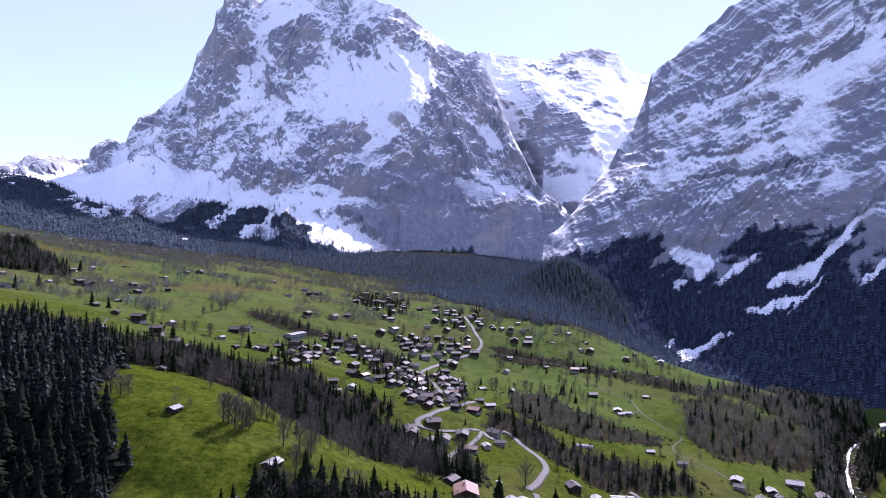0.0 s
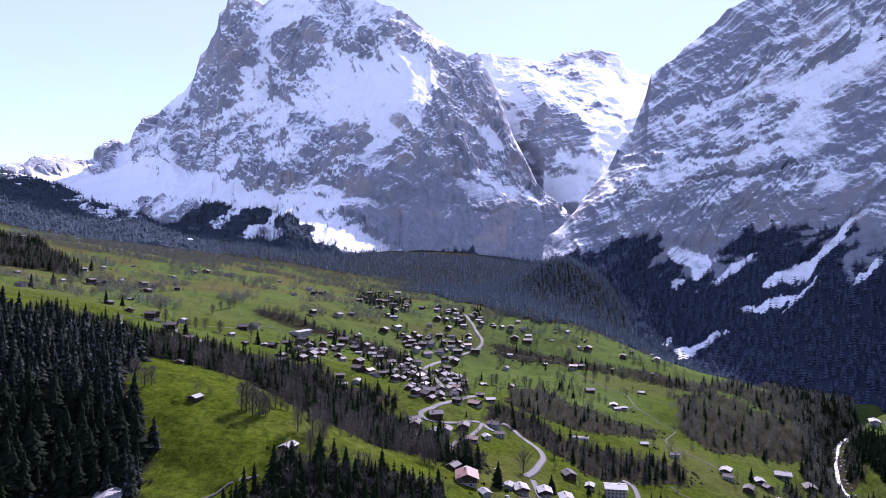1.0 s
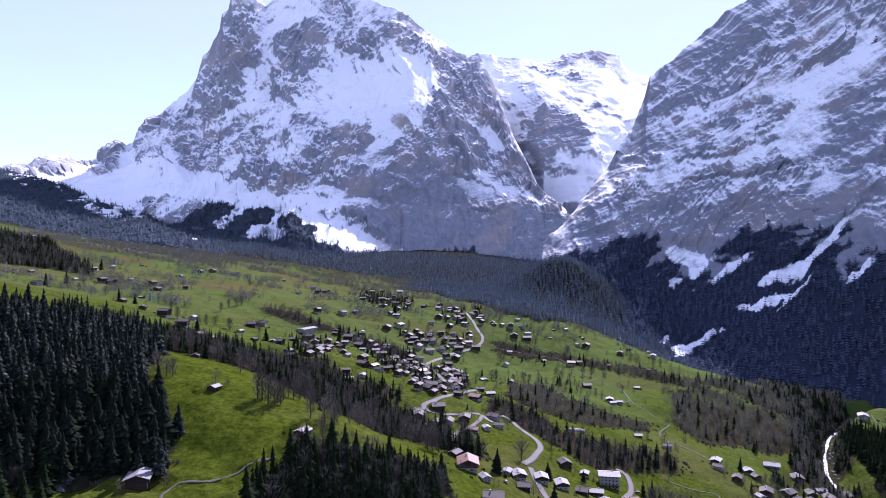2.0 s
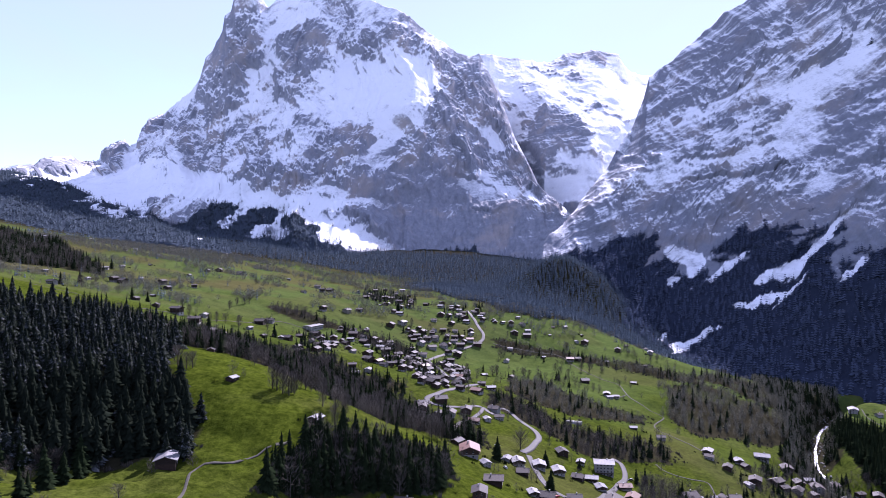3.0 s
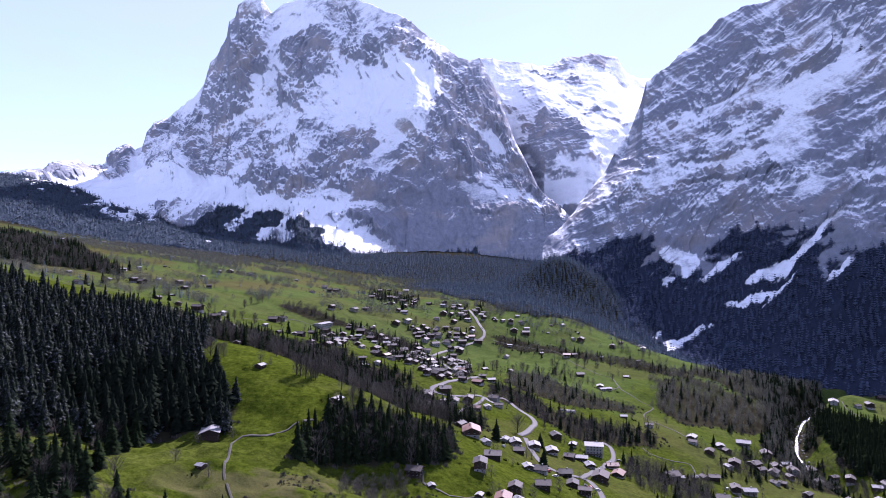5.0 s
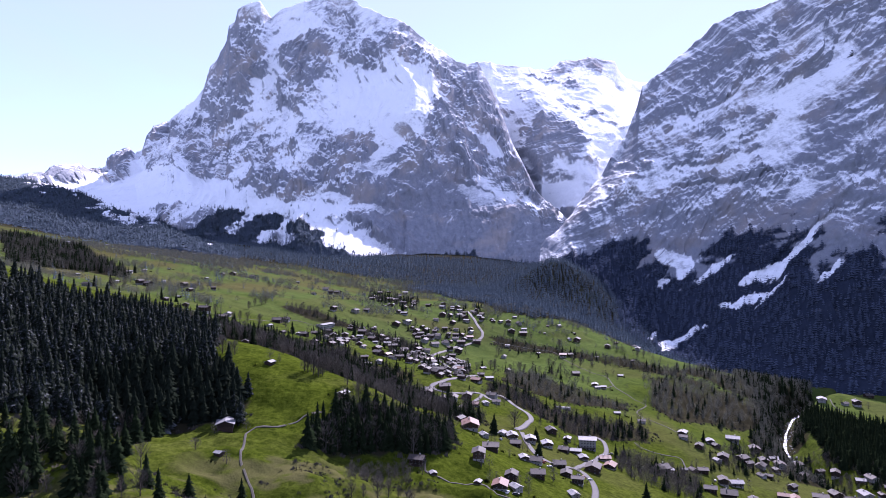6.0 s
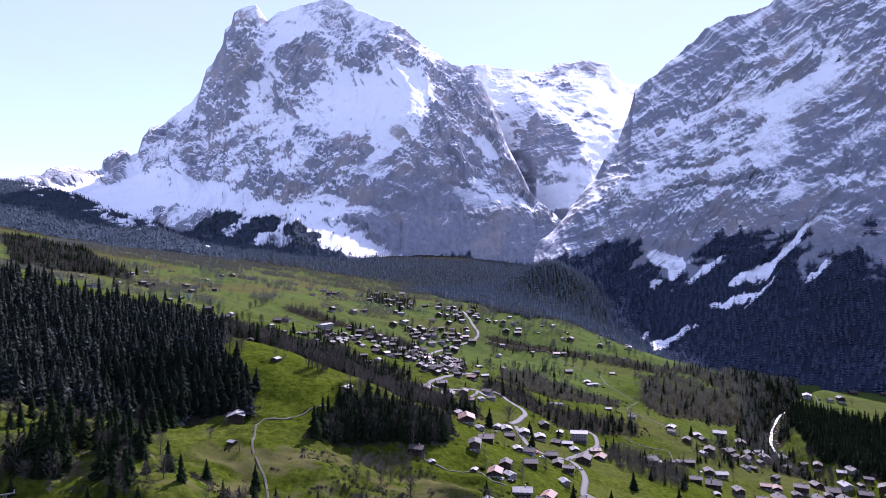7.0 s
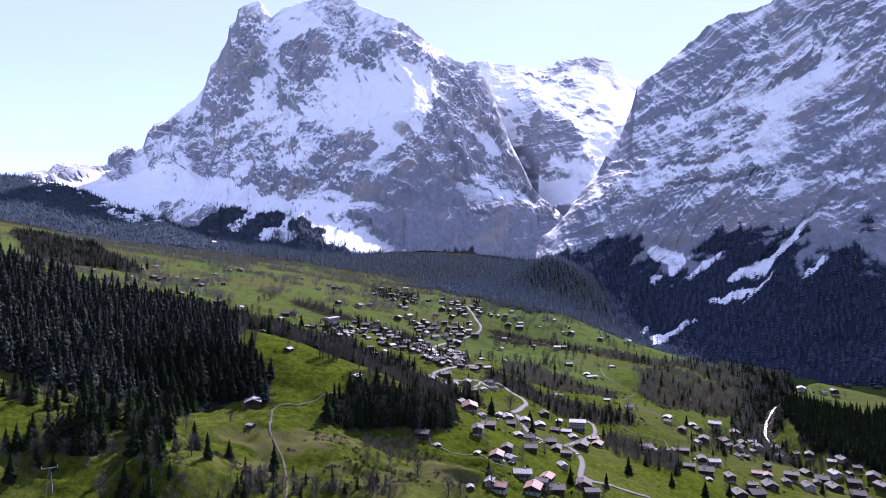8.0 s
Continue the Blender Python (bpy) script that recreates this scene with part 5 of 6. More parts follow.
def tube(vs, fs, a, b, ra, rb, n=3):
    a, b = np.array(a, float), np.array(b, float)
    d = b - a
    d /= max(np.linalg.norm(d), 1e-9)
    u = np.cross(d, (0.3, 0.9, 0.2))
    u /= np.linalg.norm(u)
    v = np.cross(d, u)
    k = len(vs)
    for p, r in ((a, ra), (b, rb)):
        for i in range(n):
            t = 6.283 * i / n
            vs.append(tuple(p + r * (math.cos(t) * u + math.sin(t) * v)))
    for i in range(n):
        j = (i + 1) % n
        fs += [(k + i, k + j, k + n + j), (k + i, k + n + j, k + n + i)]


def bare_arrays(seed, limbs, subs, twigs, spread=0.34, wdt=0.0042, reach=1.0):
    """A leafless broadleaf tree 1 m tall. Wood (trunk and limbs) and crown (twigs), as vertices and triangles."""
    rnd = random.Random(seed)
    wv, wf, tv, tf = [], [], [], []
    tube(wv, wf, (0, 0, -0.04), (0.01, 0.0, 0.3), 0.026, 0.018, 5)
    tube(wv, wf, (0.01, 0, 0.3), (0.0, 0.015, 0.68), 0.018, 0.007, 4)
    for i in range(limbs):
        z = 0.16 + 0.5 * (i + rnd.uniform(0, 1)) / limbs
        a = 2.4 * i + rnd.uniform(-0.4, 0.4)
        ln = spread * rnd.uniform(0.6, 1.1) * (1.25 - 0.9 * z)
        e = (ln * math.cos(a) * 0.8, ln * math.sin(a) * 0.8, min(0.93, z + ln * rnd.uniform(0.9, 1.6)))
        tube(wv, wf, (0, 0, z), e, 0.011, 0.004)
        for s in range(subs):
            t = rnd.uniform(0.35, 1.0)
            p = tuple(t * q for q in e[:2]) + (z + (e[2] - z) * t,)
            a2 = a + rnd.uniform(-1.3, 1.3)
            l2 = spread * rnd.uniform(0.25, 0.55)
            q = (p[0] + l2 * math.cos(a2) * 0.75, p[1] + l2 * math.sin(a2) * 0.75, p[2] + min(0.25, l2 * rnd.uniform(0.5, 1.3)))
            tube(wv, wf, p, q, 0.005, 0.002)
            for w in range(twigs):
                t3 = rnd.uniform(0.1, 1.0)
                c = [p[m] + (q[m] - p[m]) * t3 for m in range(3)]
                d = [rnd.gauss(0, 1), rnd.gauss(0, 1), rnd.gauss(0.9, 0.8)]
                n = math.sqrt(sum(m * m for m in d)) or 1
                l3 = reach * rnd.uniform(0.05, 0.12)
                tip = [c[m] + d[m] / n * l3 for m in range(3)]
                k = len(tv)
                tv += [(c[0] - wdt, c[1], c[2] - wdt), (c[0] + wdt, c[1] + wdt, c[2]), tuple(tip)]
                tf.append((k, k + 1, k + 2))
    for s in range(limbs * 2):                          # the leader, feathered to the top
        z = rnd.uniform(0.42, 0.9)
        a, l2 = rnd.uniform(0, 6.28), spread * rnd.uniform(0.2, 0.5) * (1.25 - z)
        p, q = (0, 0.01, z), (l2 * math.cos(a), l2 * math.sin(a), min(1.0, z + l2 * rnd.uniform(0.5, 1.4)))
        tube(wv, wf, p, q, 0.004, 0.0015)
        for w in range(max(2, twigs // 2)):
            t3 = rnd.uniform(0.1, 1.0)
            c = [p[m] + (q[m] - p[m]) * t3 for m in range(3)]
            d = [rnd.gauss(0, 1), rnd.gauss(0, 1), rnd.gauss(0.9, 0.8)]
            n = math.sqrt(sum(m * m for m in d)) or 1
            l3 = reach * rnd.uniform(0.05, 0.11)
            k = len(tv)
            tv += [(c[0] - wdt, c[1], c[2] - wdt), (c[0] + wdt, c[1] + wdt, c[2]), tuple(c[m] + d[m] / n * l3 for m in range(3))]
            tf.append((k, k + 1, k + 2))
    return (np.array(wv), np.array(wf)), (np.array(tv), np.array(tf))


def cloud_arrays(seed, n, wdt, girth=0.27, limbs=4):
    """A leafless tree 1 m tall for woods: trunk, a few limbs and a full, feathery crown of twigs in one mesh."""
    rnd = random.Random(seed)
    vs, fs = [], []
    tube(vs, fs, (0, 0, -0.04), (0.01, 0.01, 0.62), 0.02, 0.006, 4)
    for i in range(limbs):
        a, z = 2.4 * i + rnd.uniform(-0.4, 0.4), rnd.uniform(0.22, 0.5)
        ln = girth * rnd.uniform(0.5, 0.9)
        tube(vs, fs, (0, 0, z), (ln * math.cos(a), ln * math.sin(a), z + ln * rnd.uniform(0.9, 1.5)), 0.009, 0.003)
    for i in range(n):
        f = rnd.uniform(0, 1)
        z = 0.16 + 0.78 * f
        rim = girth * math.sin(math.pi * (0.12 + 0.85 * f)) ** 0.7 * (1 + 0.25 * math.sin(9 * f + seed))
        a, r = rnd.uniform(0, 6.283), rim * math.sqrt(rnd.uniform(0, 0.85))
        x, y = r * math.cos(a), r * math.sin(a)
        ln = rnd.uniform(0.09, 0.2)
        d = (math.cos(a) * (0.35 + r / girth * 0.6) + rnd.gauss(0, 0.35), math.sin(a) * (0.35 + r / girth * 0.6) + rnd.gauss(0, 0.35), rnd.gauss(0.85, 0.35))
        m = math.sqrt(sum(q * q for q in d))
        k, t = len(vs), rnd.uniform(0, 6.283)
        vs += [(x - wdt * math.cos(t), y - wdt * math.sin(t), z - 0.06), (x + wdt * math.cos(t), y + wdt * math.sin(t), z - 0.06), tuple(p + q / m * ln for p, q in zip((x, y, z - 0.06), d))]
        fs.append((k, k + 1, k + 2))
    return np.array(vs), np.array(fs)


def tri_mesh(name, v, f, mat):
    me = bpy.data.meshes.new(name)
    me.vertices.add(len(v))
    me.vertices.foreach_set("co", np.asarray(v, np.float32).ravel())
    me.loops.add(f.size)
    me.loops.foreach_set("vertex_index", np.asarray(f, np.int32).ravel())
    me.polygons.add(len(f))
    me.polygons.foreach_set("loop_start", np.arange(0, f.size, 3, dtype=np.int32))
    me.update(calc_edges=True)
    me.materials.append(mat)
    return me


def joined(name, kinds, places, mat, label, category):
    """One mesh of many trees: places are x, y, z, height, turn, girth."""
    vs, fs, k = [], [], 0
    places = np.asarray(places, float)
    pick = np.arange(len(places)) % len(kinds)
    for i, (v, f) in enumerate(kinds):
        p = places[pick == i]
        if not len(p):
            continue
        c, s = np.cos(p[:, 4])[:, None], np.sin(p[:, 4])[:, None]
        g, h = (p[:, 3] * p[:, 5])[:, None], p[:, 3][:, None]
        out = np.stack([p[:, 0:1] + g * (c * v[:, 0] - s * v[:, 1]), p[:, 1:2] + g * (s * v[:, 0] + c * v[:, 1]), p[:, 2:3] + h * v[:, 2]], -1)
        vs.append(out.reshape(-1, 3))
        fs.append((f[None] + (k + np.arange(len(p)) * len(v))[:, None, None]).reshape(-1, 3))
        k += len(p) * len(v)
    ob = new(name, tri_mesh(name, np.concatenate(vs), np.concatenate(fs), mat))
    return tagged(ob, label, category, kind="stuff")


TREE_RND = np.random.RandomState(11)


def fill(poly, spacing, keep=1.0, ragged=0.0):
    """Jittered places inside an outline."""
    xs, ys = [p[0] for p in poly], [p[1] for p in poly]
    gx, gy = np.meshgrid(np.arange(min(xs) - 12, max(xs) + 12, spacing), np.arange(min(ys) - 12, max(ys) + 12, spacing))
    x = gx.ravel() + TREE_RND.uniform(-0.48, 0.48, gx.size) * spacing
    y = gy.ravel() + TREE_RND.uniform(-0.48, 0.48, gx.size) * spacing
    wx, wy = x + ragged * vnoise(x / 25, y / 25, 1.5), y + ragged * vnoise(x / 25, y / 25, 9.5)
    ok = inside(wx, wy, poly) & (TREE_RND.uniform(size=x.size) < keep)
    return np.stack([x[ok], y[ok]], 1)


def off_roads(p, gap=5.0):
    ok = np.ones(len(p), bool)
    for line in (ROAD_MAIN, ROAD_LOWER, ROAD_VILLAGE, ROAD_HOTEL, ROAD_SPUR, TRACK_EAST, TRACK_WEST, LANE_CHURCH):
        ok &= to_line(p[:, 0], p[:, 1], line) > gap
    for x, y, w, _ in ALL_HOUSES:
        ok &= np.hypot(p[:, 0] - x, p[:, 1] - y) > 0.62 * w + 2
    return p[ok]


ALL_HOUSES = ALL_CHALETS + ALL_PALE + RED_ROOFED + SHEDS_A + SHEDS_B + BARNS + HOTELS + SCHOOLS


def rows_of(p, low, high, girth=1.0, z=None):
    n = len(p)
    zz = land(p[:, 0], p[:, 1]) if z is None else z
    return np.c_[p, zz - 0.4, TREE_RND.uniform(low, high, n) * TREE_RND.choice((1, 1, 1, 0.75), n), TREE_RND.uniform(0, 6.28, n), girth * TREE_RND.uniform(0.85, 1.15, n)]


def stand(name, kinds, rows, label, category, group):
    """Single trees, each a thing with trunk and crown, on shared meshes."""
    for i, (x, y, z, h, turn, girth) in enumerate(rows):
        k = kinds[(i * 5 + int(abs(x) * 3)) % len(kinds)]
        root = tagged(new(name), label, category, group)
        root.matrix_basis = Matrix.LocRotScale((x, y, z), Euler((0, 0, turn)), (h * girth, h * girth, h))
        for nm, me in k:
            new(nm, me).parent = root


def spruce_kind(seed, mat, whorls=26, blades=11, slim=0.17):
    v, f = spruce_arrays(seed, whorls, blades, 0.6, slim)
    tv, tf = [], []
    tube(tv, tf, (0, 0, -0.05), (0, 0, 0.9), 0.016, 0.003, 5)
    return (("trunk", tri_mesh("trunk", np.array(tv), np.array(tf), BARK)), ("crown", tri_mesh("crown", v, f, mat)))


def bare_kind(seed, limbs=10, subs=7, twigs=12, spread=0.34):
    (wv, wf), (tv, tf) = bare_arrays(seed, limbs, 4, 4, spread, 0.004, 1.2)
    cv, cf = cloud_arrays(seed, 420, 0.0045, 0.8 * spread, 0)
    tv, tf = np.concatenate([tv, cv]), np.concatenate([tf, cf + len(tv)])
    return (("trunk", tri_mesh("trunk", wv, wf, BARK)), ("crown", tri_mesh("crown", tv, tf, TWIGS)))


SPRUCES = [spruce_kind(s, NEEDLES, slim=w) for s, w in ((1, 0.20), (2, 0.235), (3, 0.18))]
SPRUCES_SNOW = [spruce_kind(s, NEEDLES_SNOW, slim=w) for s, w in ((4, 0.22), (5, 0.27), (6, 0.2), (7, 0.25))]
BARES = [bare_kind(s, spread=w) for s, w in ((1, 0.36), (2, 0.30), (3, 0.42), (4, 0.26))]

# the dark spruce wood on the near knoll
knoll = rows_of(fill(WOOD_KNOLL, 6.3, 0.92, 5), 14, 26, 1.15)
close = np.argsort(np.hypot(knoll[:, 0] + 190, (knoll[:, 1] - 270) * 1.2))
stand("spruce", SPRUCES_SNOW, knoll[close[:150]], "tall dark spruce with snow-dusted boughs in the knoll wood", "tree", "spruces of the knoll wood")
SPRUCE_MID = [spruce_arrays(s, 12, 8, 0.45, w) for s, w in ((21, 0.24), (22, 0.27), (23, 0.21))]
SPRUCE_NEAR = [spruce_arrays(s, 24, 10, 0.6, w) for s, w in ((24, 0.22), (25, 0.26), (26, 0.20))]
joined("spruce_wood", SPRUCE_NEAR, knoll[close[150:]], NEEDLES_SNOW, "dense dark spruce wood dusted with snow", "forest")

BARE_MID = [cloud_arrays(s, 150, 0.008, w) for s, w in ((31, 0.28), (32, 0.22), (33, 0.25), (34, 0.2))]
BARE_GROVE = BARE_MID[:2]

# the grove, single spruces, trees in yards
grove = rows_of(fill(WOOD_GROVE, 6.2, 0.9, 4), 13, 22, 1.2)
stand("spruce", SPRUCES, grove[:40], "dark spruce standing in the grove above the village", "tree", "spruces of the grove")
joined("grove_spruces", SPRUCE_NEAR, grove[40:], NEEDLES, "dark spruces filling the grove", "forest")
joined("grove_bare_trees", BARE_GROVE, rows_of(fill(WOOD_GROVE, 5.2, 0.85, 5), 13, 20, 1.2), TWIGS, "leafless trees among the grove spruces", "forest")
joined("grove_undergrowth", SPRUCE_MID, rows_of(fill(WOOD_GROVE, 3.6, 0.9, 4), 10, 19), NEEDLES, "dark young spruces crowding the grove", "forest")
stand("spruce", SPRUCES, rows_of(np.array(LONE_SPRUCES, float), 13, 19, 1.25), "lone dark spruce on the meadow", "tree", "lone spruces")
stand("spruce", SPRUCES, rows_of(np.array(YARD_SPRUCES, float), 11, 17, 1.35), "dark spruce beside the chalets", "tree", "yard spruces")
front = rows_of(np.array(FRONT_SPRUCES, float), 11, 18, 1.2)
front[:5, 3] = (27, 22, 25, 20, 18)
front[9:13, 3] = (17, 15, 14, 17)
stand("spruce", SPRUCES, front, "dark spruce on the rough hillside", "tree", "hillside spruces")

thick = np.array(FRONT_THICK, float)
thick = np.concatenate([thick, thick + TREE_RND.normal(0, 5, thick.shape)])
stand("spruce", SPRUCES, rows_of(np.concatenate([thick[::3], thick[1::3]]), 12, 21, 1.2), "dark spruce at the foot of the knoll wood", "tree", "hillside spruces")
stand("bare_tree", BARES, rows_of(thick[2::3], 8, 13, 1.0), "leafless tree at the foot of the knoll wood", "tree", "hillside bare trees")
# clumps of spruces and brush on the hillside below the knoll
clumps = (
    ("clump_pylon", CLUMP_PYLON, 5.5, 0.35, 7, 13), ("clump_big", CLUMP_BIG, 4.6, 0.8, 14, 25), ("clump_hollow", CLUMP_HOLLOW, 5.0, 0.7, 10, 19), ("clump_bank", CLUMP_BANK, 6.0, 0.5, 8, 15), ("clump_front", CLUMP_FRONT, 5.5, 0.5, 9, 15),
    ("brush_south", BRUSH_SOUTH, 4.2, 0.3, 6, 11), ("brush_mound", BRUSH_MOUND, 4.2, 0.3, 5, 10), ("brush_grove", BRUSH_GROVE, 4.5, 0.05, 7, 12), ("brush_front", BRUSH_FRONT, 5.5, 0.1, 6, 11), ("brush_lane", BRUSH_LANE, 4.6, 0.1, 8, 14), ("brush_east", BRUSH_EAST, 5.6, 0.25, 7, 13),
)
for name, poly, gap, share, lo, hi in clumps:
    p = off_roads(fill(poly, gap, 0.9, 4), 3)
    pick = TREE_RND.uniform(size=len(p)) < share
    if pick.any():
        joined(name + "_spruces", SPRUCE_MID, rows_of(p[pick], lo, hi, 1.1), NEEDLES, "dark spruces clumped on the hillside", "forest")
    joined(name + "_bare_trees", BARE_MID, rows_of(p[~pick], 0.8 * lo, 0.8 * hi, 1.15), TWIGS, "leafless brushwood clumped on the hillside", "forest")
# leafless broadleaf trees
stand("bare_tree", BARES, rows_of(np.array(FRONT_BARE, float), 9, 14, 1.1), "leafless grey-brown broadleaf tree on the hillside", "tree", "hillside bare trees")
stand("bare_tree", BARES, rows_of(np.array(MEADOW_BARE, float), 12, 18, 1.15), "leafless grey-brown tree on the meadow", "tree", "meadow bare trees")
stand("bare_tree", BARES, rows_of(np.array(KNOLL_BARE, float), 13, 19), "tall leafless tree on the meadow knoll", "tree", "knoll bare trees")

# mixed woods in gullies and on slopes
woods = (
    ("ravine_wood", RAVINE, 4.9, 0.35, 8, 12, 20), ("school_wood", WOOD_SCHOOL, 6.5, 0.4, 5, 10, 16), ("gully_wood", WOOD_GULLY, 5.8, 0.25, 7, 8, 16),
    ("strip_wood", WOOD_STRIP, 6.8, 0.12, 10, 7, 14), ("hedge_wood", WOOD_HEDGE, 6.8, 0.2, 10, 7, 14), ("slope_wood", WOOD_SLOPE, 7.6, 0.1, 26, 8, 17),
    ("thicket", WOOD_THICKET, 6.0, 0.04, 6, 10, 15), ("gorge_wood", GORGE, 5.6, 0.45, 6, 10, 18), ("slope_edge_wood", SLOPE_EDGE, 6.6, 0.2, 12, 8, 15), ("hillside_wood", WOOD_BELOW, 9.0, 0.12, 4, 9, 14), ("river_bank_wood", RIVER_BANK, 6.0, 0.4, 4, 10, 17), ("larch_wood", WOOD_LARCH, 6.5, 0.5, 15, 12, 20),
)
for name, poly, gap, share, ragged, lo, hi in woods:
    p = off_roads(fill(poly, gap, 0.92, ragged), 4)
    p = p[to_line(p[:, 0], p[:, 1], RIVER) > 8]
    pick = TREE_RND.uniform(size=len(p)) < share
    if pick.any():
        joined(name + "_spruces", SPRUCE_MID, rows_of(p[pick], lo, hi), NEEDLES, "dark spruces among leafless trees", "forest")
    budding = name in ("slope_wood", "slope_edge_wood", "strip_wood", "hedge_wood", "river_bank_wood", "gorge_wood")
    joined(name + "_bare_trees", BARE_MID, rows_of(p[~pick], lo * 0.85, hi * 0.85, 1.2), TWIGS_PALE if budding else TWIGS, "leafless grey-brown woodland along the slope", "forest")
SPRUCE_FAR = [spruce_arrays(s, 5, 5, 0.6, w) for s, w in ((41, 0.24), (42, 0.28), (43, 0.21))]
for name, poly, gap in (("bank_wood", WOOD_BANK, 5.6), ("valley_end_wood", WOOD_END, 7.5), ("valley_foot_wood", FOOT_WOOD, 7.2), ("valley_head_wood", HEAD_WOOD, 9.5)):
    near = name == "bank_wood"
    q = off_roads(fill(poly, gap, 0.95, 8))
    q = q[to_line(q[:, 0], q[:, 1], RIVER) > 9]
    joined(name, SPRUCE_MID if near else SPRUCE_FAR, rows_of(q, 13, 23), NEEDLES if near else NEEDLES_HAZED, "dark conifer wood", "forest")

# copses strewn over the far meadows
far_box = [(-900, 760), (-900, 1650), (-100, 1650), (60, 1350), (330, 1050), (330, 900), (60, 980), (-200, 900), (-330, 700), (-600, 700)]
p = fill(far_box, 7.5, 1.0)
dens = 1.15 * fbm(p[:, 0] / 60, p[:, 1] / 42, 3.3, 4) + 0.35 * step(850, 1250, p[:, 1]) + 0.45 * step(1250, 1550, p[:, 1]) + 0.25 * step(350, 700, -p[:, 0])
hedge = ridged((p[:, 0] + 0.3 * p[:, 1]) / 190, (p[:, 1] - 0.2 * p[:, 0]) / 110, 4.4, 2, 0.4)
dens = dens + 0.7 * step(1.15, 1.3, hedge)
p = off_roads(p[(TREE_RND.uniform(size=len(p)) < 0.8 * step(0.55, 0.7, dens)) | (TREE_RND.uniform(size=len(p)) < 0.012)], 6)
pick = TREE_RND.uniform(size=len(p)) < 0.18
joined("copse_spruces", SPRUCE_FAR, rows_of(p[pick], 9, 15), NEEDLES_HAZED, "scattered far spruces on the meadows", "forest")
BARE_FAR = [cloud_arrays(s, 120, 0.015, w, 2) for s, w in ((51, 0.38), (52, 0.32), (53, 0.42))]
joined("copse_bare_trees", BARE_FAR, rows_of(p[~pick], 7, 13, 1.3), TWIGS_PALE, "scattered leafless trees on far meadows", "forest")


# hedgerows and single trees across the valley slope
slope_box = [(-40, 520), (60, 440), (150, 420), (290, 470), (360, 640), (330, 900), (250, 1000), (90, 980), (40, 800)]
p = fill(slope_box, 7.5, 1.0)
hedge = ridged((p[:, 0] - 0.5 * p[:, 1]) / 150, (p[:, 1] + 0.4 * p[:, 0]) / 75, 8.8, 2, 0.4)
p = off_roads(p[(TREE_RND.uniform(size=len(p)) < 0.75 * step(1.16, 1.3, hedge)) | (TREE_RND.uniform(size=len(p)) < 0.02)], 5)
pick = TREE_RND.uniform(size=len(p)) < 0.2
joined("hedgerow_spruces", SPRUCE_MID, rows_of(p[pick], 8, 15), NEEDLES, "dark spruces along the hedgerows", "forest")
joined("hedgerow_bare_trees", BARE_MID, rows_of(p[~pick], 7, 13, 1.15), TWIGS, "leafless trees in hedgerows across the slope", "forest")


# conifers on the mountain feet
def on_sheet(xyz, mask, per, seed):
    """Random places on a mountain grid where mask is true, about one in per square metres."""
    r = np.random.RandomState(seed)
    a = xyz[:-1, :-1]
    du, dv = xyz[:-1, 1:] - a, xyz[1:, :-1] - a
    area = np.linalg.norm(np.cross(du, dv), axis=-1) * mask[:-1, :-1]
    n = r.poisson(area / per)
    i, j = np.nonzero(n)
    i, j = np.repeat(i, n[i, j]), np.repeat(j, n[i, j])
    u, v = r.uniform(size=len(i))[:, None], r.uniform(size=len(i))[:, None]
    return a[i, j] + du[i, j] * u + dv[i, j] * v


def hang(name, xyz, mask, per, seed, lo, hi, label, mat=NEEDLES_HAZED):
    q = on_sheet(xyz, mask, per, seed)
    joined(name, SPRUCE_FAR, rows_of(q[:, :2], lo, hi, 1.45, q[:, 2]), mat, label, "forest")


hang("mountain_wood_east", east_xyz, east_wood > 0.45, 115, 3, 12, 20, "dark conifer forest below the rock wall", NEEDLES_HAZED_EAST)
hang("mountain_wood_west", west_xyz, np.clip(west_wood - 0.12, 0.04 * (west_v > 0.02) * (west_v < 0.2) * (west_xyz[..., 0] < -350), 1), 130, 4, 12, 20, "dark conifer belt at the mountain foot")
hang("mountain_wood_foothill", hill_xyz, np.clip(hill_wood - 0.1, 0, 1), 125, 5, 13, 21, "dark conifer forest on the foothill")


# low scrub on the rough slopes
def bush_arrays(seed):
    rnd = random.Random(seed)
    vs, fs = [], []
    for i in range(46):
        a, r, h = rnd.uniform(0, 6.28), abs(rnd.gauss(0, 0.32)), rnd.uniform(0.3, 1.0)
        lean = rnd.uniform(0.1, 0.5)
        x, y = r * math.cos(a), r * math.sin(a)
        k = len(vs)
        vs += [(x - 0.05, y, -0.1), (x + 0.05, y + 0.05, -0.1), (x * (1 + lean), y * (1 + lean), h * (1 - 0.5 * r))]
        fs.append((k, k + 1, k + 2))
    return np.array(vs), np.array(fs)


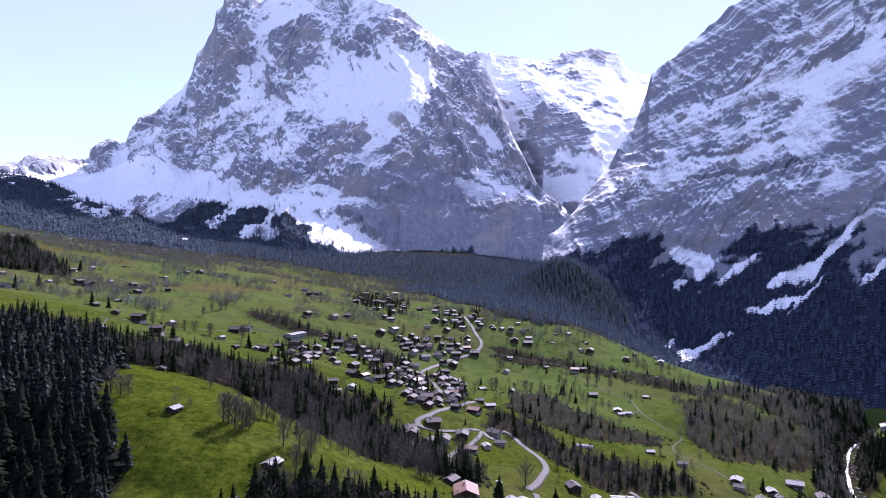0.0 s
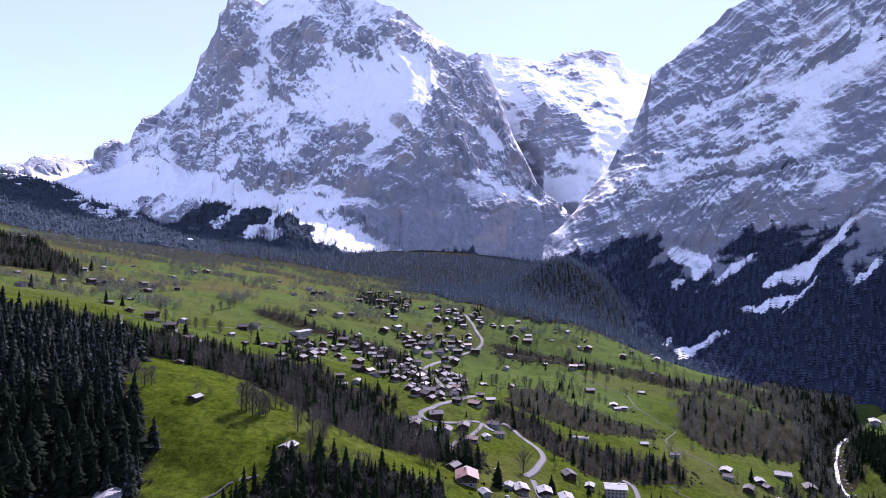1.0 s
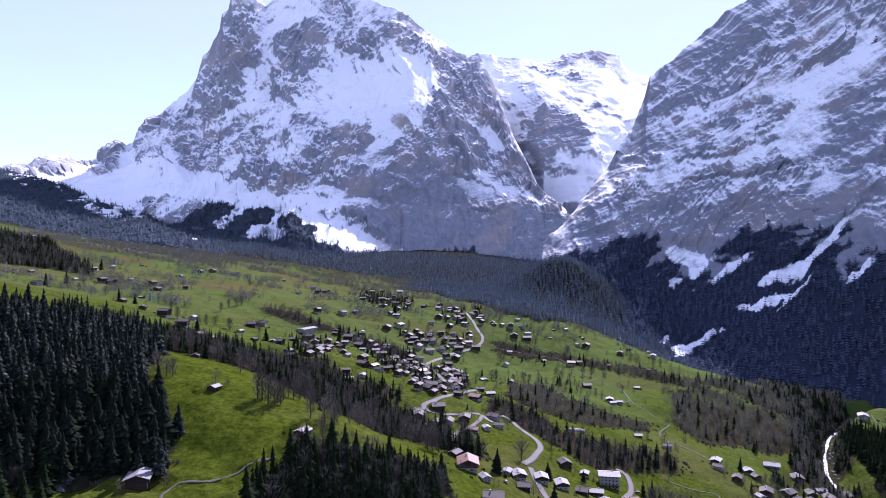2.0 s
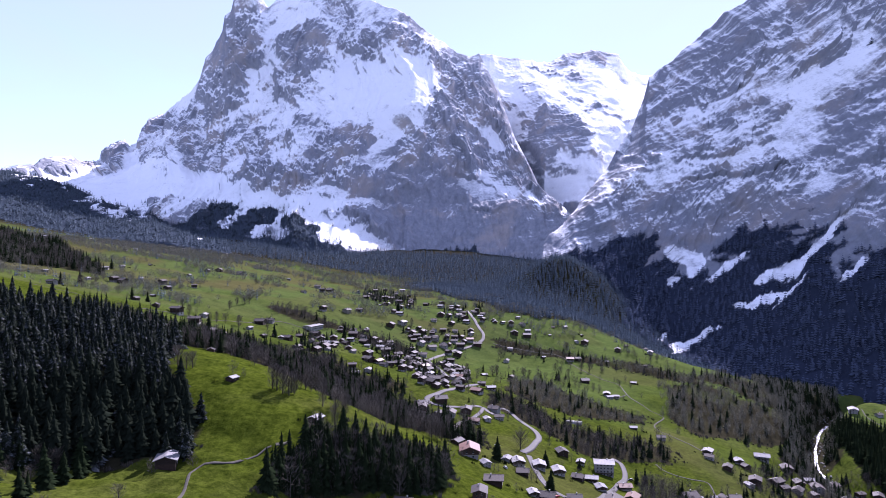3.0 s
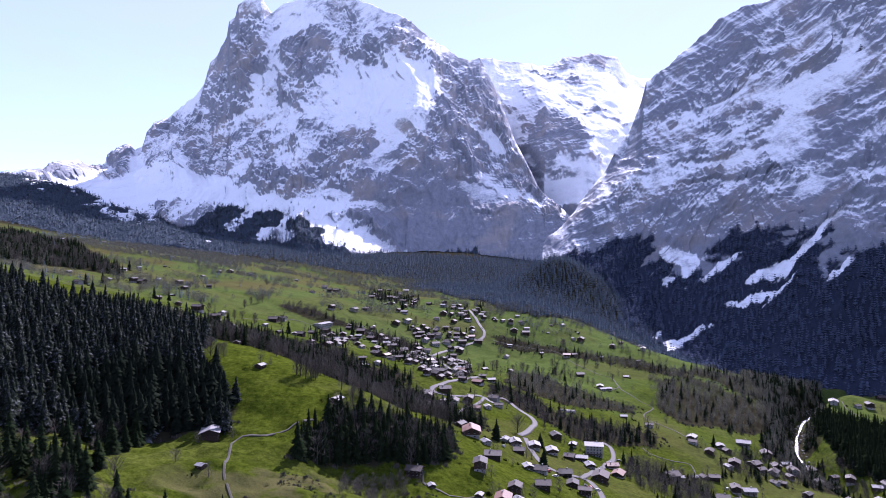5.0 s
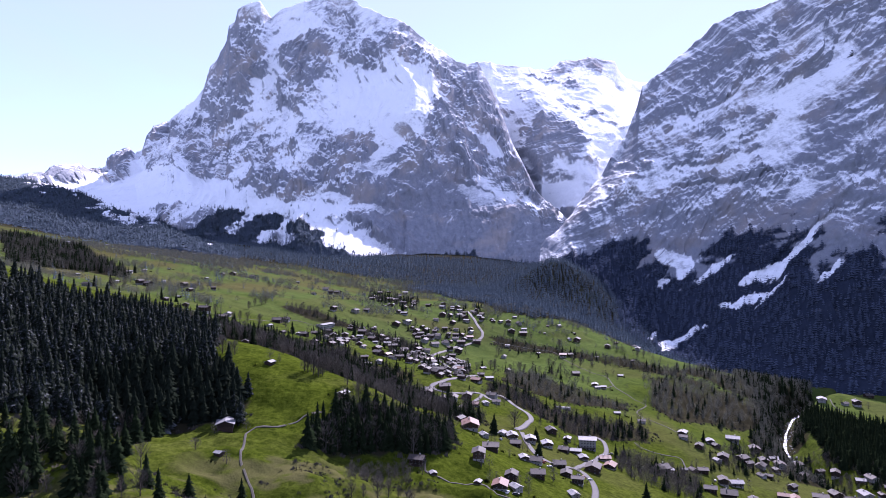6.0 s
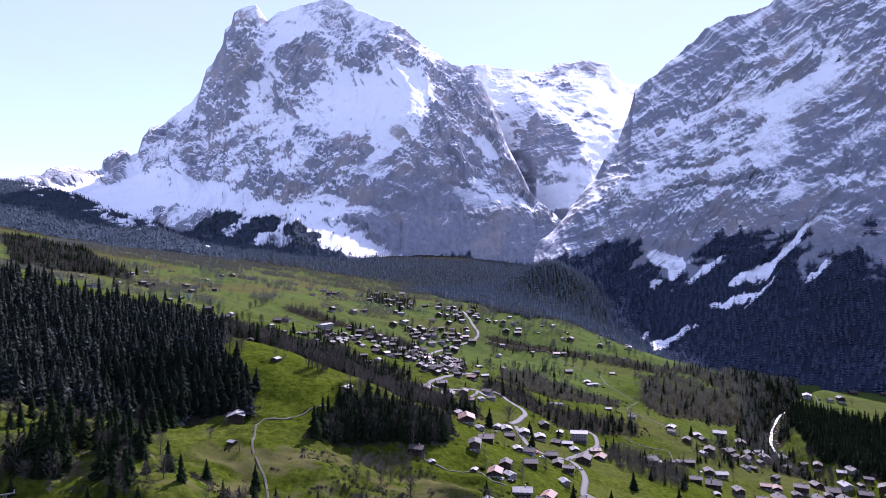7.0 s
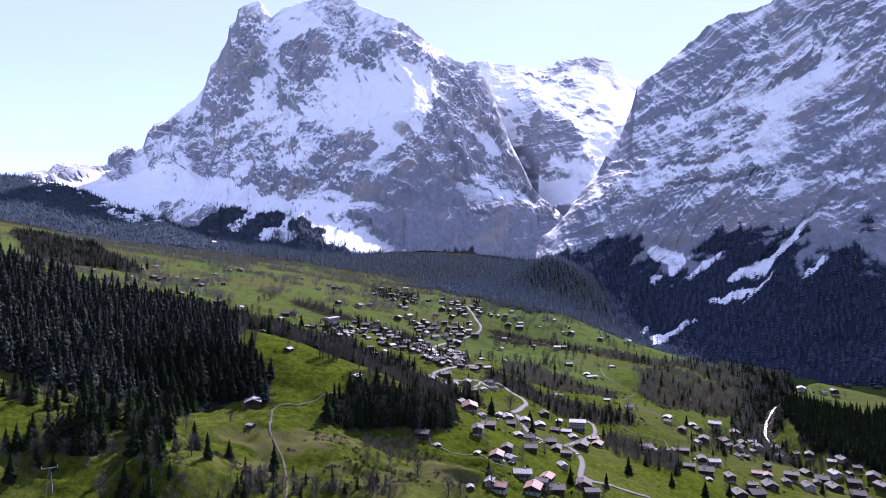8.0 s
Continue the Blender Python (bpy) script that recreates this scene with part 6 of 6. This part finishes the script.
SCRUB = [bush_arrays(s) for s in (61, 62, 63)]
area = [(-220, 60), (40, 60), (60, 190), (10, 235), (-60, 225), (-95, 205), (-125, 160), (-220, 140)]
p = fill(area, 2.5, 0.85)
p = off_roads(p[fbm(p[:, 0] / 20, p[:, 1] / 20, 4.1, 4) > 0.22], 3)
joined("scrub", SCRUB, rows_of(p, 0.6, 2.4, 1.4), TWIGS, "low brown scrub on the rough hillside", "scrub")
edge = np.concatenate([path_points(line, 2.5) for line in (WOOD_GROVE, WOOD_FRONT, RAVINE, WOOD_GULLY, WOOD_STRIP, WOOD_HEDGE, WOOD_SLOPE)])
edge = off_roads(edge + TREE_RND.normal(0, 3.0, edge.shape), 4)
joined("wood_edge_scrub", SCRUB, rows_of(edge, 1.2, 4.0, 1.1), TWIGS, "brown brushwood along the edges of the woods", "scrub")

# trees between the houses of the village
p = np.concatenate([fill(w, 8.5, 0.8, 10) for w in (VILLAGE_WEST, VILLAGE_SOUTH, VILLAGE_KNOLL, VILLAGE_RAVINE, VILLAGE_TOP, VILLAGE_BEND, VILLAGE_EAST)])
p = off_roads(p, 4)
joined("village_bare_trees", BARE_MID, rows_of(p[::2], 7, 13, 1.15), TWIGS, "leafless trees crowding between the village houses", "forest")
joined("village_spruces", SPRUCE_MID, rows_of(p[1::2], 8, 15, 1.1), NEEDLES, "dark conifers between the village houses", "forest")

# small garden trees and hedges round the houses
yard = np.array([(x + r * math.cos(a), y + r * math.sin(a)) for x, y, w, t in ALL_HOUSES for r, a in ((0.62 * w + 4, TREE_RND.uniform(0, 6.28)), (0.62 * w + 6, TREE_RND.uniform(0, 6.28)), (0.62 * w + 3, TREE_RND.uniform(0, 6.28)))])
yard = off_roads(yard, 4)
joined("garden_trees", BARE_MID, rows_of(yard[::2], 6, 11, 1.2), TWIGS, "small leafless garden trees between the chalets", "forest")
joined("garden_hedges", SCRUB, rows_of(yard[1::2], 1.5, 3.5, 1.5), NEEDLES, "dark garden hedges between the chalets", "scrub")


# ---- parked cars, a lift mast ----
TYRE = simple("tyre_rubber", [(0.3, (0.02, 0.02, 0.02)), (0.7, (0.035, 0.035, 0.035))], 3, 0.8)
STEEL = simple("galvanised_steel", [(0.3, (0.09, 0.092, 0.095)), (0.7, (0.16, 0.163, 0.166))], 2, 0.6, None, 0.3)
PAINTS = [simple("car_paint_" + n, [(0.3, c), (0.7, tuple(q * 1.1 for q in c))], 0.5, 0.3) for n, c in (("white", (0.5, 0.5, 0.5)), ("dark", (0.03, 0.035, 0.04)), ("silver", (0.26, 0.27, 0.28)), ("red", (0.22, 0.03, 0.02)))]


def car(x, y, turn, paint, word):
    root = tagged(new("car"), word + " car parked beside the village road", "car", "parked cars")
    bm = bmesh.new()
    prism(bm, [(-2.1, 0.3), (2.1, 0.3), (2.15, 0.75), (1.2, 0.95), (-2.1, 1.0)], -0.85, 0.85)
    body = part("body", bm, paint, root)
    bm = bmesh.new()
    prism(bm, [(-1.9, 0.98), (1.15, 0.94), (0.45, 1.42), (-1.45, 1.45)], -0.72, 0.72)
    part("cabin", bm, GLASS, root, "dark glazed cabin")
    bm = bmesh.new()
    box(bm, -1.42, 0.42, -0.7, 0.7, 1.44, 1.5)
    part("roof_panel", bm, paint, root)
    for wx in (-1.3, 1.3):
        for wy in (-0.85, 0.85):
            bm = bmesh.new()
            bmesh.ops.create_cone(bm, cap_ends=True, segments=12, radius1=0.33, radius2=0.33, depth=0.22, matrix=pose(wx, wy, 0.33, 90))
            part("wheel", bm, TYRE, root)
    root.matrix_basis = pose(x, y, float(land(x, y)) + 0.3, 0, 0, turn)


for i, (x, y) in enumerate(PARKED):
    k = (i * 3 + 1) % 4
    car(x, y, (i * 67) % 180, PAINTS[k], ("white", "dark", "silver", "red")[k])


def strut(bm, a, b, r=0.09):
    a, b = Vector(a), Vector(b)
    d = b - a
    bmesh.ops.create_cone(bm, cap_ends=True, segments=5, radius1=r, radius2=r, depth=d.length, matrix=Matrix.Translation((a + b) / 2) @ d.to_track_quat("Z", "Y").to_matrix().to_4x4())


def lift_mast(x, y, turn):
    """A lattice mast with a crossarm and sheave trains."""
    root = tagged(new("lift_mast"), "grey steel lattice lift mast on the hillside", "mast")
    bm = bmesh.new()
    for sx in (-1, 1):
        for sy in (-1, 1):
            strut(bm, (sx * 1.3, sy * 1.3, -1), (sx * 0.45, sy * 0.45, 11), 0.12)
    for k in range(6):
        z0, z1 = 11 * k / 6, 11 * (k + 1) / 6
        w0, w1 = 1.3 - 0.85 * k / 6, 1.3 - 0.85 * (k + 1) / 6
        for s in (-1, 1):
            strut(bm, (-w0, s * w0, z0), (w1, s * w1, z1))
            strut(bm, (s * w0, -w0, z0), (s * w1, w1, z1))
    part("lattice", bm, STEEL, root)
    bm = bmesh.new()
    box(bm, -3.4, 3.4, -0.25, 0.25, 11.0, 11.45)
    part("crossarm", bm, STEEL, root)
    for s in (-1, 1):
        bm = bmesh.new()
        box(bm, s * 3.1 - 0.12, s * 3.1 + 0.12, -1.8, 1.8, 11.5, 11.75)
        for q in range(5):
            bmesh.ops.create_cone(bm, cap_ends=True, segments=10, radius1=0.28, radius2=0.28, depth=0.2, matrix=pose(s * 3.1, -1.6 + 0.8 * q, 11.9, 0, 90))
        part("sheave_train", bm, STEEL, root)
    root.matrix_basis = pose(x, y, float(land(x, y)), 0, 0, turn)


lift_mast(*MAST[0], 30)
